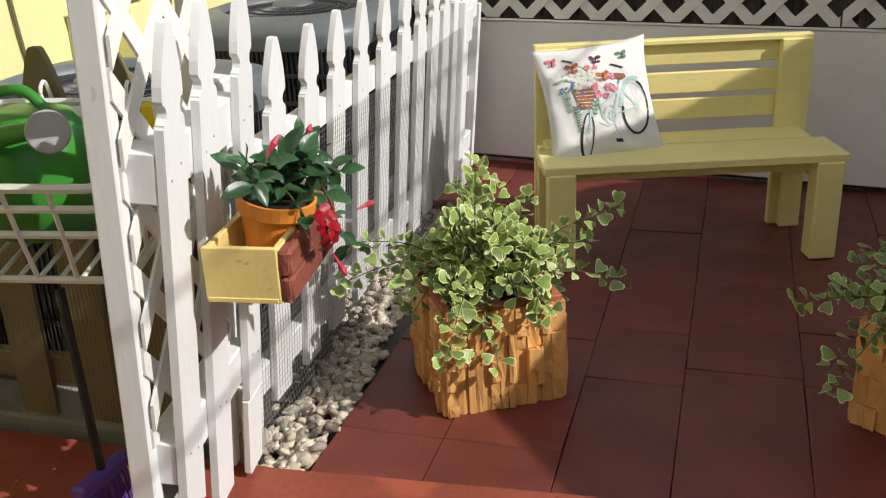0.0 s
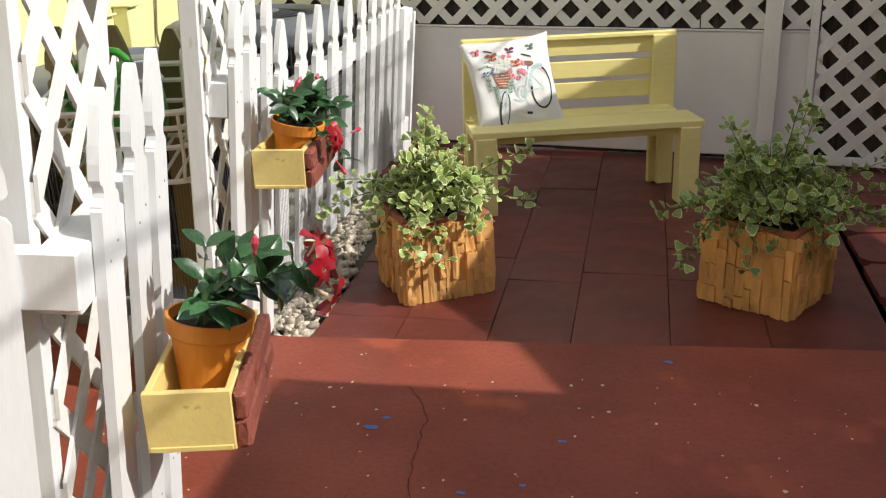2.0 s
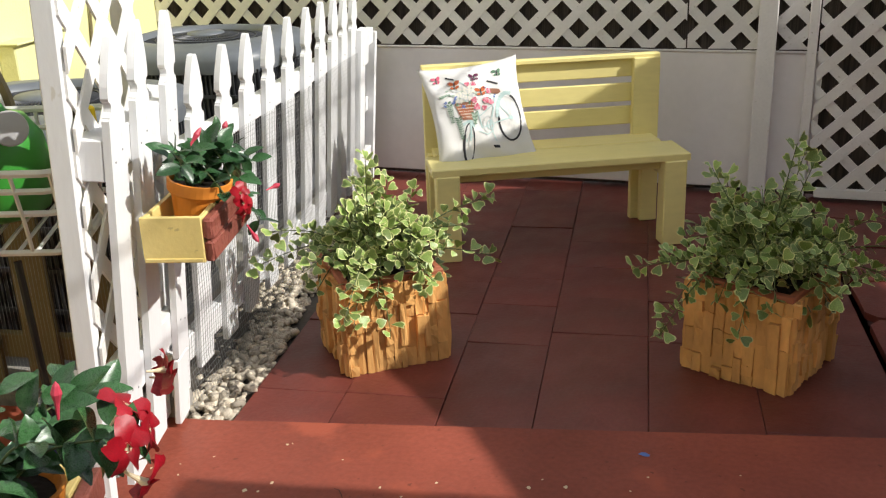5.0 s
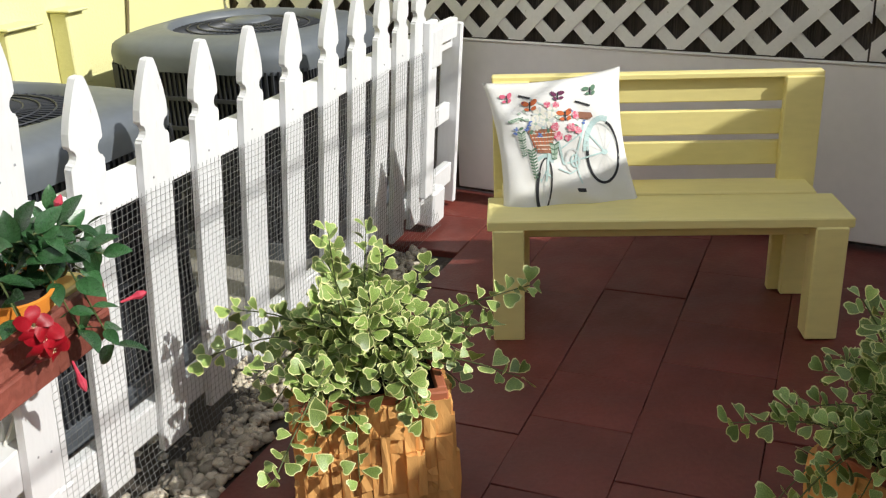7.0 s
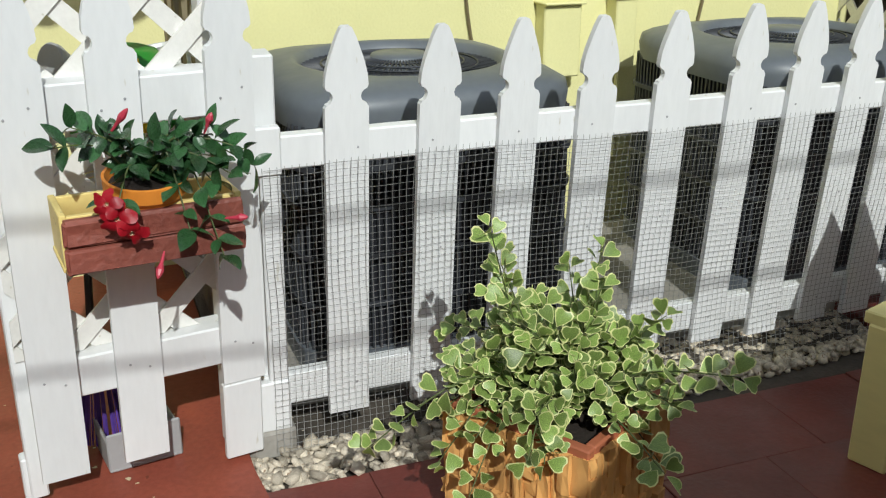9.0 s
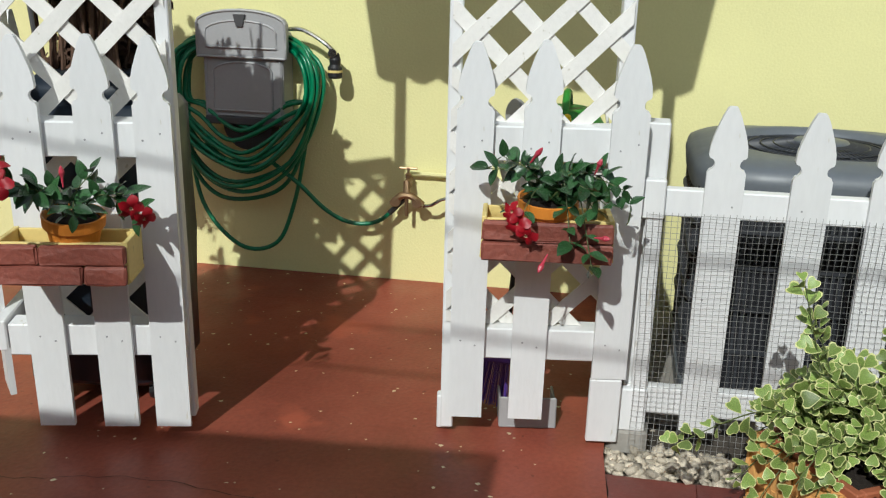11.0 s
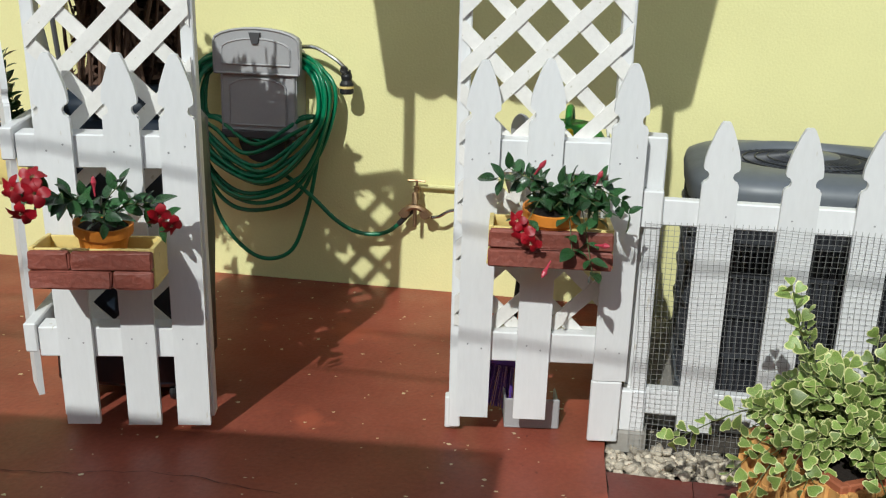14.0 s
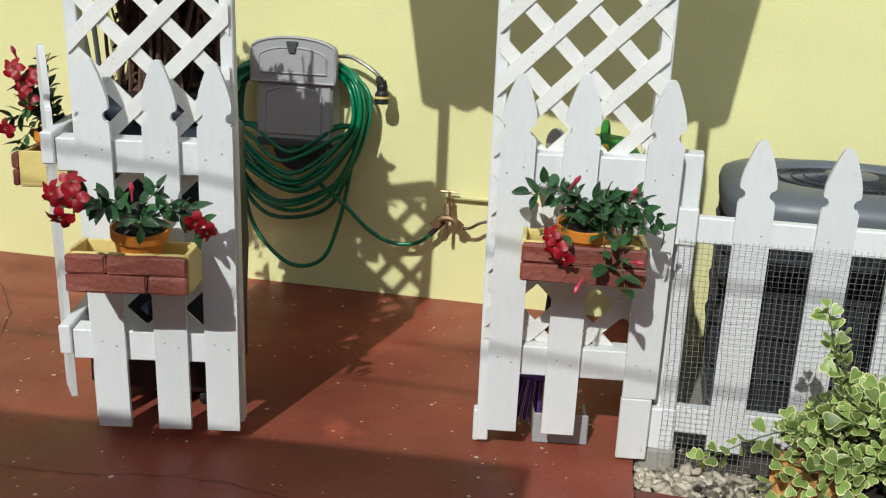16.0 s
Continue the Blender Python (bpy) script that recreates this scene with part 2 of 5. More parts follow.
def roof(name, outline, label):
    bm = bmesh.new()
    prism(bm, [(x + SHIFT.x, y + SHIFT.y) for x, y in outline], 0.012, "z", RZ)
    return tagged(part(name, bm, PANEL_WHITE, None), label, "roof", kind="structure")


roof("patio_roof", [(-0.30, -5.5), (-0.30, 0.0), (-0.44, 1.92), (0.517, 1.955), (5.5, 1.955), (5.5, -5.5)], "unseen flat white plate added to shade the slab")
roof("patio_awning", [(0.517, 1.959), (0.29, 2.36), (-0.13, 2.85), (-0.55, 3.28), (-0.62, 3.95), (-0.44, 4.13), (-0.36, 4.30), (-0.31, 4.39), (-0.235, 4.46), (-0.205, 4.53), (-0.16, 4.59), (-0.13, 4.66), (-0.02, 4.78),
                      (0.10, 4.90), (0.5, 5.0), (0.9, 5.4), (2.3, 5.4), (2.22, 4.07), (1.80, 3.75), (1.99, 3.2), (4.6, 2.9), (4.6, 1.959)], "unseen cut-out white plate added to shade the pavers")


# ---- pickets, rails, lattice ----
def picket_outline(w, h, z0):
    """French gothic top: a narrow tip, swelling head, round notch and square shoulders."""
    hw = w / 2
    right = [(hw, z0), (hw, h - 0.195)]
    right += [(hw - 0.004, h - 0.19)]
    for k in range(7):
        a = math.radians(-80 + 160 * k / 6)
        right.append((hw - 0.001 - 0.019 * math.cos(a), h - 0.168 + 0.019 * math.sin(a)))
    right += [(hw - 0.001, h - 0.142), (hw - 0.003, h - 0.115), (hw - 0.010, h - 0.085), (hw - 0.020, h - 0.055), (hw - 0.031, h - 0.025), (hw - 0.041, h - 0.004), (hw - 0.046, h)]
    return right + [(-a, b) for a, b in reversed(right)]


def picket_mesh(w, h, z0, material=None, t=0.019):
    bm = bmesh.new()
    prism(bm, picket_outline(w, h, z0), t, "x", -t)
    return done("picket", bm, material or WHITE)


def lattice(parent, s0, s1, z0, z1, n, width=0.036, pitch=0.14, t=0.007, material=None, phase=0.0, axis="x", through_at=None):
    """Crossed strips at 45 degrees, cut to a rectangle, in two layers: each strip a piece of its own."""
    for layer in (0, 1):
        off = z0 + s0 + phase if layer == 0 else z0 - s1 + phase
        step = pitch * math.sqrt(2)
        if through_at is not None:
            # one strip of each layer runs through a given height on the middle line
            want = through_at[1 - layer] + width
            off = want - step * math.ceil((want - off) / step)
        k = -1
        while True:
            k += 1
            c = off - width + k * step
            if c > (z1 + s1 if layer == 0 else z1 - s0):
                break
            hwid = width / math.sqrt(2)
            poly = []
            for z_of in (hwid, -hwid):
                pts = []
                for q in (0, 1):
                    s = (s0, s1)[q]
                    pts.append((s, (c + z_of - s) if layer == 0 else (c + z_of + s)))
                poly.append(pts)
            ring = [poly[0][0], poly[0][1], poly[1][1], poly[1][0]]
            for lim, up in ((z1, True), (z0, False)):
                out = []
                for i in range(len(ring)):
                    a, b = ring[i], ring[(i + 1) % len(ring)]
                    ina, inb = (a[1] <= lim) == up or a[1] == lim, (b[1] <= lim) == up or b[1] == lim
                    if ina:
                        out.append(a)
                    if ina != inb:
                        f = (lim - a[1]) / (b[1] - a[1])
                        out.append((a[0] + f * (b[0] - a[0]), lim))
                ring = out
                if len(ring) < 3:
                    break
            if len(ring) < 3:
                continue
            bm = bmesh.new()
            depth_at = n - (t + 0.0005) * (layer if axis == "y" else 1 - layer)
            prism(bm, ring, t, axis, depth_at)
            part("lattice_strip", bm, material or LATTICE_WHITE, parent)


def screw_marks(parent, places):
    for s, z in places:
        bm = bmesh.new()
        lathe(bm, [(0.003, 0), (0.003, 0.0012), (0.0015, 0.0016)], 8, pose(0.0005, s, z, 0, 90, 0))
        part("screw", bm, GREY_PLASTIC, parent)


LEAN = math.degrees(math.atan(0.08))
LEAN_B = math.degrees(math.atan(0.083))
rng = random.Random(7)


def trellis_panel(name, m, offs, s0, s1, label, tip=1.275, foot=0.05, short_third=False, rails=(0.995, 0.355), crossing=(1.3, 1.3), low=0.30, rail_from=-0.334):
    p = thing(name, m, label, "trellis", "arbor sides beside the opening")
    for i, s in enumerate(offs):
        z0 = 0.242 if short_third and i == 2 else foot + rng.uniform(-0.006, 0.006)
        place("picket", picket_mesh(0.107, tip + rng.uniform(-0.006, 0.006), z0), p, pose(0, s, 0, rng.uniform(-0.3, 0.3), 0, 0))
        screw_marks(p, [(s - 0.025, 0.98), (s + 0.025, 1.0), (s - 0.02, 0.36), (s + 0.025, 0.345)])
    for z in rails:
        part("rail", boxbm((-0.058, (rail_from + s1) / 2, z), (0.075, s1 - rail_from, 0.105)), WHITE, p)
    for s in (s0 + 0.015, s1 - 0.015):
        part("post", boxbm((-0.128, s, 0.96), (0.054, 0.04, 1.88)), WHITE, p)
    part("top_rail", boxbm((-0.128, (s0 + s1) / 2, 1.92), (0.054, s1 - s0, 0.05)), WHITE, p)
    lattice(p, s0 + 0.005, s1 - 0.005, low, 1.90, -0.094, 0.044, 0.134, through_at=crossing)
    return p


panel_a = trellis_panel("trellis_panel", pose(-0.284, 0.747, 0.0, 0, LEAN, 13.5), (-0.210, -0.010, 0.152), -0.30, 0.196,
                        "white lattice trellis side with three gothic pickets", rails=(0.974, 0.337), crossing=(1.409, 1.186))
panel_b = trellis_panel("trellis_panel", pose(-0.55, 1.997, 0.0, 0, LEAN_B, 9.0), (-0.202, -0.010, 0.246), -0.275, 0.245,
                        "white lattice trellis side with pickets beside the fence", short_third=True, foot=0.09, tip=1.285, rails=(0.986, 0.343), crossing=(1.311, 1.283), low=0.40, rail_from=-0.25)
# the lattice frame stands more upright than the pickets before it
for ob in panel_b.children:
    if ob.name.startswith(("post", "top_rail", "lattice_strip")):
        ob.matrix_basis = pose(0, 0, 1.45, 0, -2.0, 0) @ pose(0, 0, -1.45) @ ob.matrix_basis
part("picket_foot", boxbm((-0.012, 0.240, 0.125), (0.022, 0.100, 0.225)), WHITE, panel_b)
part("picket_foot", boxbm((-0.095, -0.27, 0.06), (0.04, 0.045, 0.12)), WHITE, panel_b)
# the side of the first trellis carries one picket turned to the south
ret = part("side_rail", boxbm((-0.30, -0.355, 0.995), (0.58, 0.04, 0.10)), WHITE, panel_a)
part("side_rail", boxbm((-0.30, -0.355, 0.355), (0.58, 0.04, 0.10)), WHITE, panel_a)
place("picket", picket_mesh(0.116, 1.285, 0.10), panel_a, pose(-0.150, -0.412, 0, 0, 0, -62))
place("picket", picket_mesh(0.116, 1.28, 0.10), panel_a, pose(-0.43, -0.376, 0, 0, 0, -90))

# canopy over the opening, out of sight, with a scalloped valance
canopy = thing("arbor_canopy", pose(-0.50, 1.593, -0.15), "white arbor canopy with a scalloped valance", "canopy")
bm = bmesh.new()
sc = [(-0.83, 3.1), (-0.707, 2.36)]
for i in range(10):
    for k in range(1, 6):
        sc.append((-0.707 + 0.1414 * (i + k / 5), 2.36 - 0.03 * math.sin(math.pi * k / 5)))
sc += [(0.82, 3.1)]
prism(bm, sc, 0.03, "x")
part("valance", bm, PANEL_WHITE, canopy)
for s in (-0.588, 0.615):
    part("post", boxbm((-0.03, s, 2.1), (0.05, 0.05, 0.75)), WHITE, canopy)

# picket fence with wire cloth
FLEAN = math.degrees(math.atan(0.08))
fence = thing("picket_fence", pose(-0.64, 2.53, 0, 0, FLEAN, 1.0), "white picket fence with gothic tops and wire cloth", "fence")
for s_at in (0.0, 0.236, 0.461, 0.692, 0.932, 1.170, 1.385, 1.585, 1.77, 1.95):
    place("picket", picket_mesh(0.110, 1.11 + rng.uniform(-0.006, 0.006), 0.06 + rng.uniform(-0.01, 0.01)), fence, pose(0, s_at, 0, rng.uniform(-0.6, 0.6), 0, 0))
    screw_marks(fence, [(s_at + rng.uniform(-0.03, 0.03), z) for z in (0.82, 0.52, 0.15)])
part("rail", boxbm((-0.04, 1.1, 0.815), (0.038, 2.66, 0.085)), WHITE, fence)
part("rail", boxbm((-0.04, 1.1, 0.15), (0.038, 2.66, 0.095)), WHITE, fence)
part("post", boxbm((-0.075, -0.20, 0.52), (0.07, 0.075, 1.06)), WHITE, fence)
part("cleat", boxbm((-0.008, -0.205, 0.83), (0.03, 0.085, 0.12)), WHITE, fence)
part("cleat", boxbm((-0.012, -0.19, 0.40), (0.022, 0.05, 0.74)), WHITE, fence)
part("cleat", boxbm((-0.008, -0.205, 0.12), (0.03, 0.085, 0.15)), WHITE, fence)
part("footing", boxbm((-0.05, -0.215, 0.0), (0.12, 0.13, 0.10), bevel=0.015), CONCRETE, fence)
part("end_post", boxbm((0.015, 2.03, 0.50), (0.032, 0.085, 0.74), pose(0, 0, 0, 1.2, 0, 0)), WHITE, fence)
part("end_block", boxbm((0.012, 2.05, 0.80), (0.05, 0.105, 0.16), bevel=0.008), WHITE, fence)
part("hinge_block", boxbm((-0.02, 2.16, 0.08), (0.10, 0.13, 0.16), bevel=0.01), WHITE, fence)
part("gate_post", boxbm((-0.06, 2.475, 0.41), (0.095, 0.03, 0.84), bevel=0.006), WHITE, fence)
bm = bmesh.new()
lathe(bm, [(0.006, 0), (0.006, 0.002), (0.003, 0.003)], 10, pose(-0.055, 2.459, 0.78, 90, 0, 0))
part("screw", bm, GREY_PLASTIC_D, fence)
for z in (0.76, 0.43):
    part("gate_rail", boxbm((-0.065, 2.26, z), (0.03, 0.39, 0.08)), WHITE, fence)

bm = bmesh.new()
W = 0.0183


def sag(s, z):
    return 0.014 + 0.004 * math.sin(3.1 * s + 5 * z) + 0.004 * math.sin(9 * z + 1.3 * s) + max(0, 0.12 - z) * 0.25


def ribbon(bm, a, b, r):
    d = (b - a).normalized()
    for u in (d.cross(Vector((1, 0, 0))).normalized() * r, Vector((r, 0, 0))):
        bm.faces.new([bm.verts.new(p) for p in (a - u, a + u, b + u, b - u)])


top = 0.80
for i in range(int(2.345 / W) + 1):
    s = -0.21 + W * i
    pts = [Vector((sag(s, z), s + 0.003 * math.sin(7 * z + s) + 0.0014 * math.sin(23 * z + 9 * s), z)) for z in [k * (top + 0.006 * math.sin(5 * s)) / 14 for k in range(15)]]
    for a, b in zip(pts, pts[1:]):
        ribbon(bm, a, b, 0.00068)
for j in range(int(top / W) + 1):
    z = W * j
    pts = [Vector((sag(s, z), s, z + 0.005 * math.sin(4 * s + z) + 0.0016 * math.sin(31 * s + 11 * z))) for s in [-0.21 + 0.0586 * q for q in range(41)]]
    for a, b in zip(pts, pts[1:]):
        ribbon(bm, a, b, 0.00068)
part("wire_cloth", bm, WIRE, fence, "square galvanised wire cloth")["kind"] = "stuff"

# back fence: white boards below, lattice above, reed screen behind
back = tagged(new("fence_north"), "white fence with solid boards below and lattice above", "fence", kind="structure")
back.matrix_basis = pose(0, 5.08, 0, 0, 0, -7.4)
part("board_panel", boxbm((0.475, 0.02, 0.36), (2.45, 0.02, 0.71)), PANEL_WHITE, back)
part("cap_rail", boxbm((0.475, 0.012, 0.722), (2.45, 0.02, 0.012)), LATTICE_WHITE, back)
lattice(back, -2.3, 1.028, 0.735, 2.1, 0.012, 0.050, 0.1287, 0.008, axis="y", through_at=(0.2655, 1.391))
lattice(back, 1.036, 1.66, 0.735, 2.1, 0.012, 0.050, 0.1225, 0.008, axis="y", through_at=(-0.266, 1.98))
part("reed_screen", boxbm((0.6, 0.08, 1.05), (7.4, 0.03, 2.15), bevel=0), REED, back, "dark brown reed screen")
bm = bmesh.new()
for i in range(420):
    x = -2.3 + 0.0105 * i + rng.uniform(-0.002, 0.002)
    box(bm, (x, 0.06 + rng.uniform(-0.003, 0.003), 1.4), (0.005, 0.005, 1.4))
part("reeds", bm, REED, back)["kind"] = "stuff"
part("corner_post", boxbm((1.425, -0.06, 1.0), (0.09, 0.08, 2.1)), LATTICE_WHITE, back)
part("edge_board", boxbm((1.64, -0.02, 1.0), (0.045, 0.06, 2.1)), LATTICE_WHITE, back)
lattice(back, 1.67, 3.6, 0.03, 2.1, -0.035, 0.050, 0.1287, 0.008, axis="y", phase=0.02)
part("bottom_rail", boxbm((2.66, -0.03, 0.015), (1.9, 0.03, 0.05)), LATTICE_WHITE, back)


# ---- condensers behind the fence ----
def condenser(m, label):
    c = thing("air_conditioner", m, label, "air conditioner", "condensers behind the fence")
    hw, r, H = 0.45, 0.13, 0.80

    def ring(h, rad):
        out = []
        for cx, cy, a0 in ((1, 1, 0), (-1, 1, 90), (-1, -1, 180), (1, -1, 270)):
            for k in range(5):
                a = math.radians(a0 + 22.5 * k)
                out.append((cx * (h - rad) + rad * math.cos(a), cy * (h - rad) + rad * math.sin(a)))
        return out
    bm = bmesh.new()
    prism(bm, ring(hw - 0.03, r), H - 0.08, "z", 0.05)
    part("coil", bm, AC_DARK, c, "dark finned coil")
    bm = bmesh.new()
    prism(bm, ring(hw, r), 0.07, "z", 0.0)
    part("base_pan", bm, AC_GREY, c)
    # louvre bars up the sides
    bm = bmesh.new()
    pts = ring(hw - 0.012, r)
    n = len(pts)
    for i in range(n):
        a, b = Vector(pts[i]), Vector(pts[(i + 1) % n])
        cnt = max(1, int((b - a).length / 0.022))
        for k in range(cnt):
            p = a.lerp(b, k / cnt)
            box(bm, (p.x, p.y, 0.41), (0.009, 0.009, 0.70))
    for z in (0.22, 0.37, 0.52, 0.64):
        q = ring(hw - 0.004, r)
        for i in range(n):
            a, b = Vector((*q[i], z)), Vector((*q[(i + 1) % n], z))
            d = b - a
            box(bm, (0, 0, 0), (d.length, 0.008, 0.016), pose(*((a + b) / 2), 0, 0, math.degrees(math.atan2(d.y, d.x))))
    part("louvre", bm, AC_SLAT, c, "slate grey louvre bars")
    # domed top with a round opening
    bm = bmesh.new()
    N = 40

    def sq(h, rad, i):
        a = 2 * math.pi * i / N
        ca, sa = math.cos(a), math.sin(a)
        k = 5.0
        d = h / (abs(ca) ** k + abs(sa) ** k) ** (1 / k)
        return d * ca, d * sa
    rows = []
    for kind, h, z in (("s", hw + 0.006, 0.745), ("s", hw + 0.012, 0.80), ("s", hw + 0.004, 0.835), ("s", hw - 0.03, 0.855), ("s", hw - 0.07, 0.868), ("c", 0.355, 0.876), ("c", 0.335, 0.872), ("c", 0.32, 0.84), ("c", 0.315, 0.74)):
        rows.append([bm.verts.new((*(sq(h, r, i) if kind == "s" else (h * math.cos(2 * math.pi * i / N), h * math.sin(2 * math.pi * i / N))), z)) for i in range(N)])
    for a, b in zip(rows, rows[1:]):
        for i in range(N):
            bm.faces.new((a[i], a[(i + 1) % N], b[(i + 1) % N], b[i]))
    part("top_cover", bm, AC_GREY, c, "grey moulded top cover", smooth=True)
    bm = bmesh.new()
    for rr in (0.12, 0.165, 0.21, 0.255):
        tube(bm, [(rr * math.cos(2 * math.pi * i / 28), rr * math.sin(2 * math.pi * i / 28), 0.853 + 0.03 * (1 - rr / 0.3)) for i in range(28)], 0.003, 4, True)
    guard = part("fan_guard", bm, AC_SLAT, c)
    bm = bmesh.new()
    tube(bm, [(0.09, 0, 0.876), (0.21, 0, 0.856), (0.325, 0, 0.845)], 0.0032, 4)
    wire = done("guard_wire", bm, AC_SLAT)
    for i in range(64):
        place("guard_wire", wire, guard, pose(0, 0, 0, 0, 0, 5.625 * i))
    bm = bmesh.new()
    lathe(bm, [(0.095, 0.862), (0.1, 0.872), (0.09, 0.885), (0.03, 0.89)], 24)
    part("fan_hub", bm, AC_GREY, c, smooth=True)
    bm = bmesh.new()
    lathe(bm, [(0.3, 0.70), (0.3, 0.705)], 24)
    part("fan_well", bm, AC_DARK, c)
    for k in range(4):
        part("fan_blade", boxbm((0.16, 0, 0.76), (0.24, 0.12, 0.006), pose(0, 0, 0, 0, 0, 90 * k) @ pose(0, 0, 0, 14, 0, 0)), AC_SLAT, c)
    return c


pad = tagged(part("concrete_pad", boxbm((-1.42, 3.75, -0.03), (1.0, 2.9, 0.10), bevel=0.01), CONCRETE, None), "grey concrete pad under the air conditioners", "pad", kind="structure")
condenser(pose(-1.36, 2.93, 0.02), "dark grey air conditioner on a concrete pad")
condenser(pose(-1.40, 4.50, 0.02), "dark grey air conditioner near the back fence")

# painted meter cabinets, conduits and cables on the wall
for y, w, z in ((3.86, 0.17, 0.80), (4.16, 0.10, 0.82)):
    cab = thing("meter_cabinet", pose(-2.10, y, z), "yellow-painted electrical cabinet on the house wall", "electrical box")
    part("body", boxbm((0.045, 0, 0), (0.09, w, 0.30), bevel=0.006), YELLOW_WALL, cab)
    part("lid", boxbm((0.055, 0, 0.155), (0.12, w + 0.02, 0.012)), YELLOW_WALL, cab)
    bm = bmesh.new()
    tube(bm, [(0.04, 0, -0.14), (0.04, 0, -0.55)], 0.012, 8)
    part("conduit", bm, YELLOW_WALL, cab)
for y, yb in ((4.64, 4.55), (3.41, 3.50)):
    bm = bmesh.new()
    tube(bm, spline([(-2.085, y, 2.6), (-2.085, y + 0.01, 1.6), (-2.085, (y + yb) / 2, 1.0), (-2.08, yb, 0.72), (-1.99, yb, 0.55)], 6), 0.007, 6)
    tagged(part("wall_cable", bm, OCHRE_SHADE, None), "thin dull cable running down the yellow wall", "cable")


# ---- gravel: singles near the walk, the rest joined ----
def pebble_mesh(seed):
    r = random.Random(seed)
    bm = bmesh.new()
    bmesh.ops.create_icosphere(bm, subdivisions=1, radius=1.0)
    for v in bm.verts:
        v.co *= r.uniform(0.72, 1.2)
        v.co.z *= 0.62
        v.co.x *= 1.25
    return done("pebble", bm, GRAVEL, smooth=True)


pebbles = [pebble_mesh(i) for i in range(6)]
gv = thing("gravel", pose(0, 0, 0), "pale limestone gravel strip along the fence foot", "gravel", kind="stuff")
for i in range(280):
    y = 2.235 + 0.75 * rng.random()
    x = rng.uniform(-0.66, -0.475)
    s = rng.uniform(0.010, 0.026)
    m = pose(x, y, -0.052 + rng.uniform(0, 0.028), rng.uniform(-40, 40), rng.uniform(-40, 40), rng.uniform(0, 360)) @ Matrix.Diagonal((s, s, s, 1))
    place("pebble", pebbles[i % 6], gv, m)
bm = bmesh.new()
ICO = bmesh.new()
bmesh.ops.create_icosphere(ICO, subdivisions=1, radius=1.0)
ico_v = [v.co.copy() for v in ICO.verts]
ico_f = [[v.index for v in f.verts] for f in ICO.faces]
ICO.free()
verts, faces = [], []
for i in range(2600):
    y = rng.uniform(2.23, 4.46)
    x = rng.uniform(-0.95, -0.485 - 0.05 * (y - 2.2))
    s = rng.uniform(0.009, 0.022)
    if (x < -0.66 and y < 3.2 and rng.random() < 0.8) or (y < 2.8 and rng.random() < 0.45):
        continue
    m = pose(x, y, (-0.056 if x > -0.66 else -0.085) + rng.uniform(0, 0.026), rng.uniform(-40, 40), rng.uniform(-40, 40), rng.uniform(0, 360))
    k = len(verts)
    verts += [m @ Vector((v.x * s * 1.25 * rng.uniform(0.8, 1.2), v.y * s, v.z * s * 0.65)) for v in ico_v]
    faces += [[k + q for q in f] for f in ico_f]
me = bpy.data.meshes.new("gravel_rest")
me.from_pydata(verts, [], faces)
me.materials.append(GRAVEL)
for f in me.polygons:
    f.use_smooth = True
bm.free()
place("gravel_rest", me, gv)["kind"] = "stuff"

# ---- bench ----
bench = thing("garden_bench", pose(0.337, 4.349, FLOOR_LOW, 0, 0, 18.5), "pale yellow painted wooden garden bench with slatted back", "bench")
L = 1.14
seat_z = 0.43
for i, (d, w) in enumerate(((-0.094, 0.162), (-0.316, 0.248))):
    part("seat_plank", boxbm((0.0, d, seat_z - 0.016), (L + (0.035 if i else -0.06), w, 0.034), bevel=0.004), YELLOW_PAINT, bench)
for z in (0.752, 0.632, 0.52):
    part("back_slat", boxbm((0, 0.012, z), (L - 0.02, 0.022, 0.088), bevel=0.004), YELLOW_PAINT, bench)
part("top_cap", boxbm((0, 0.0, 0.806), (L + 0.004, 0.05, 0.022), bevel=0.004), YELLOW_PAINT, bench)
for sx in (-1, 1):
    part("back_post", boxbm((sx * (L / 2 - 0.065), -0.018, 0.40), (0.13, 0.036, 0.80), bevel=0.004), YELLOW_PAINT, bench)
    part("rear_leg", boxbm((sx * (L / 2 - 0.05), -0.06, 0.205), (0.085, 0.04, 0.41), bevel=0.004), YELLOW_PAINT, bench)
    part("front_leg", boxbm((sx * (L / 2 - 0.052), -0.40, 0.20), (0.105, 0.09, 0.40), bevel=0.005), YELLOW_PAINT, bench)
    part("side_rail", boxbm((sx * (L / 2 - 0.085), -0.24, 0.36), (0.036, 0.32, 0.08), bevel=0.004), YELLOW_PAINT, bench)
part("front_rail", boxbm((0, -0.36, 0.375), (L - 0.12, 0.03, 0.05), bevel=0.004), YELLOW_PAINT, bench)

# ---- pillow with a printed bicycle ----
pil = thing("throw_pillow", pose(0.075, 4.085, 0.578, 65, 0, 27.0) @ pose(0, 0, 0, 0, 0, 4), "white throw pillow printed with a flower-basket bicycle", "pillow")
PW = 0.242


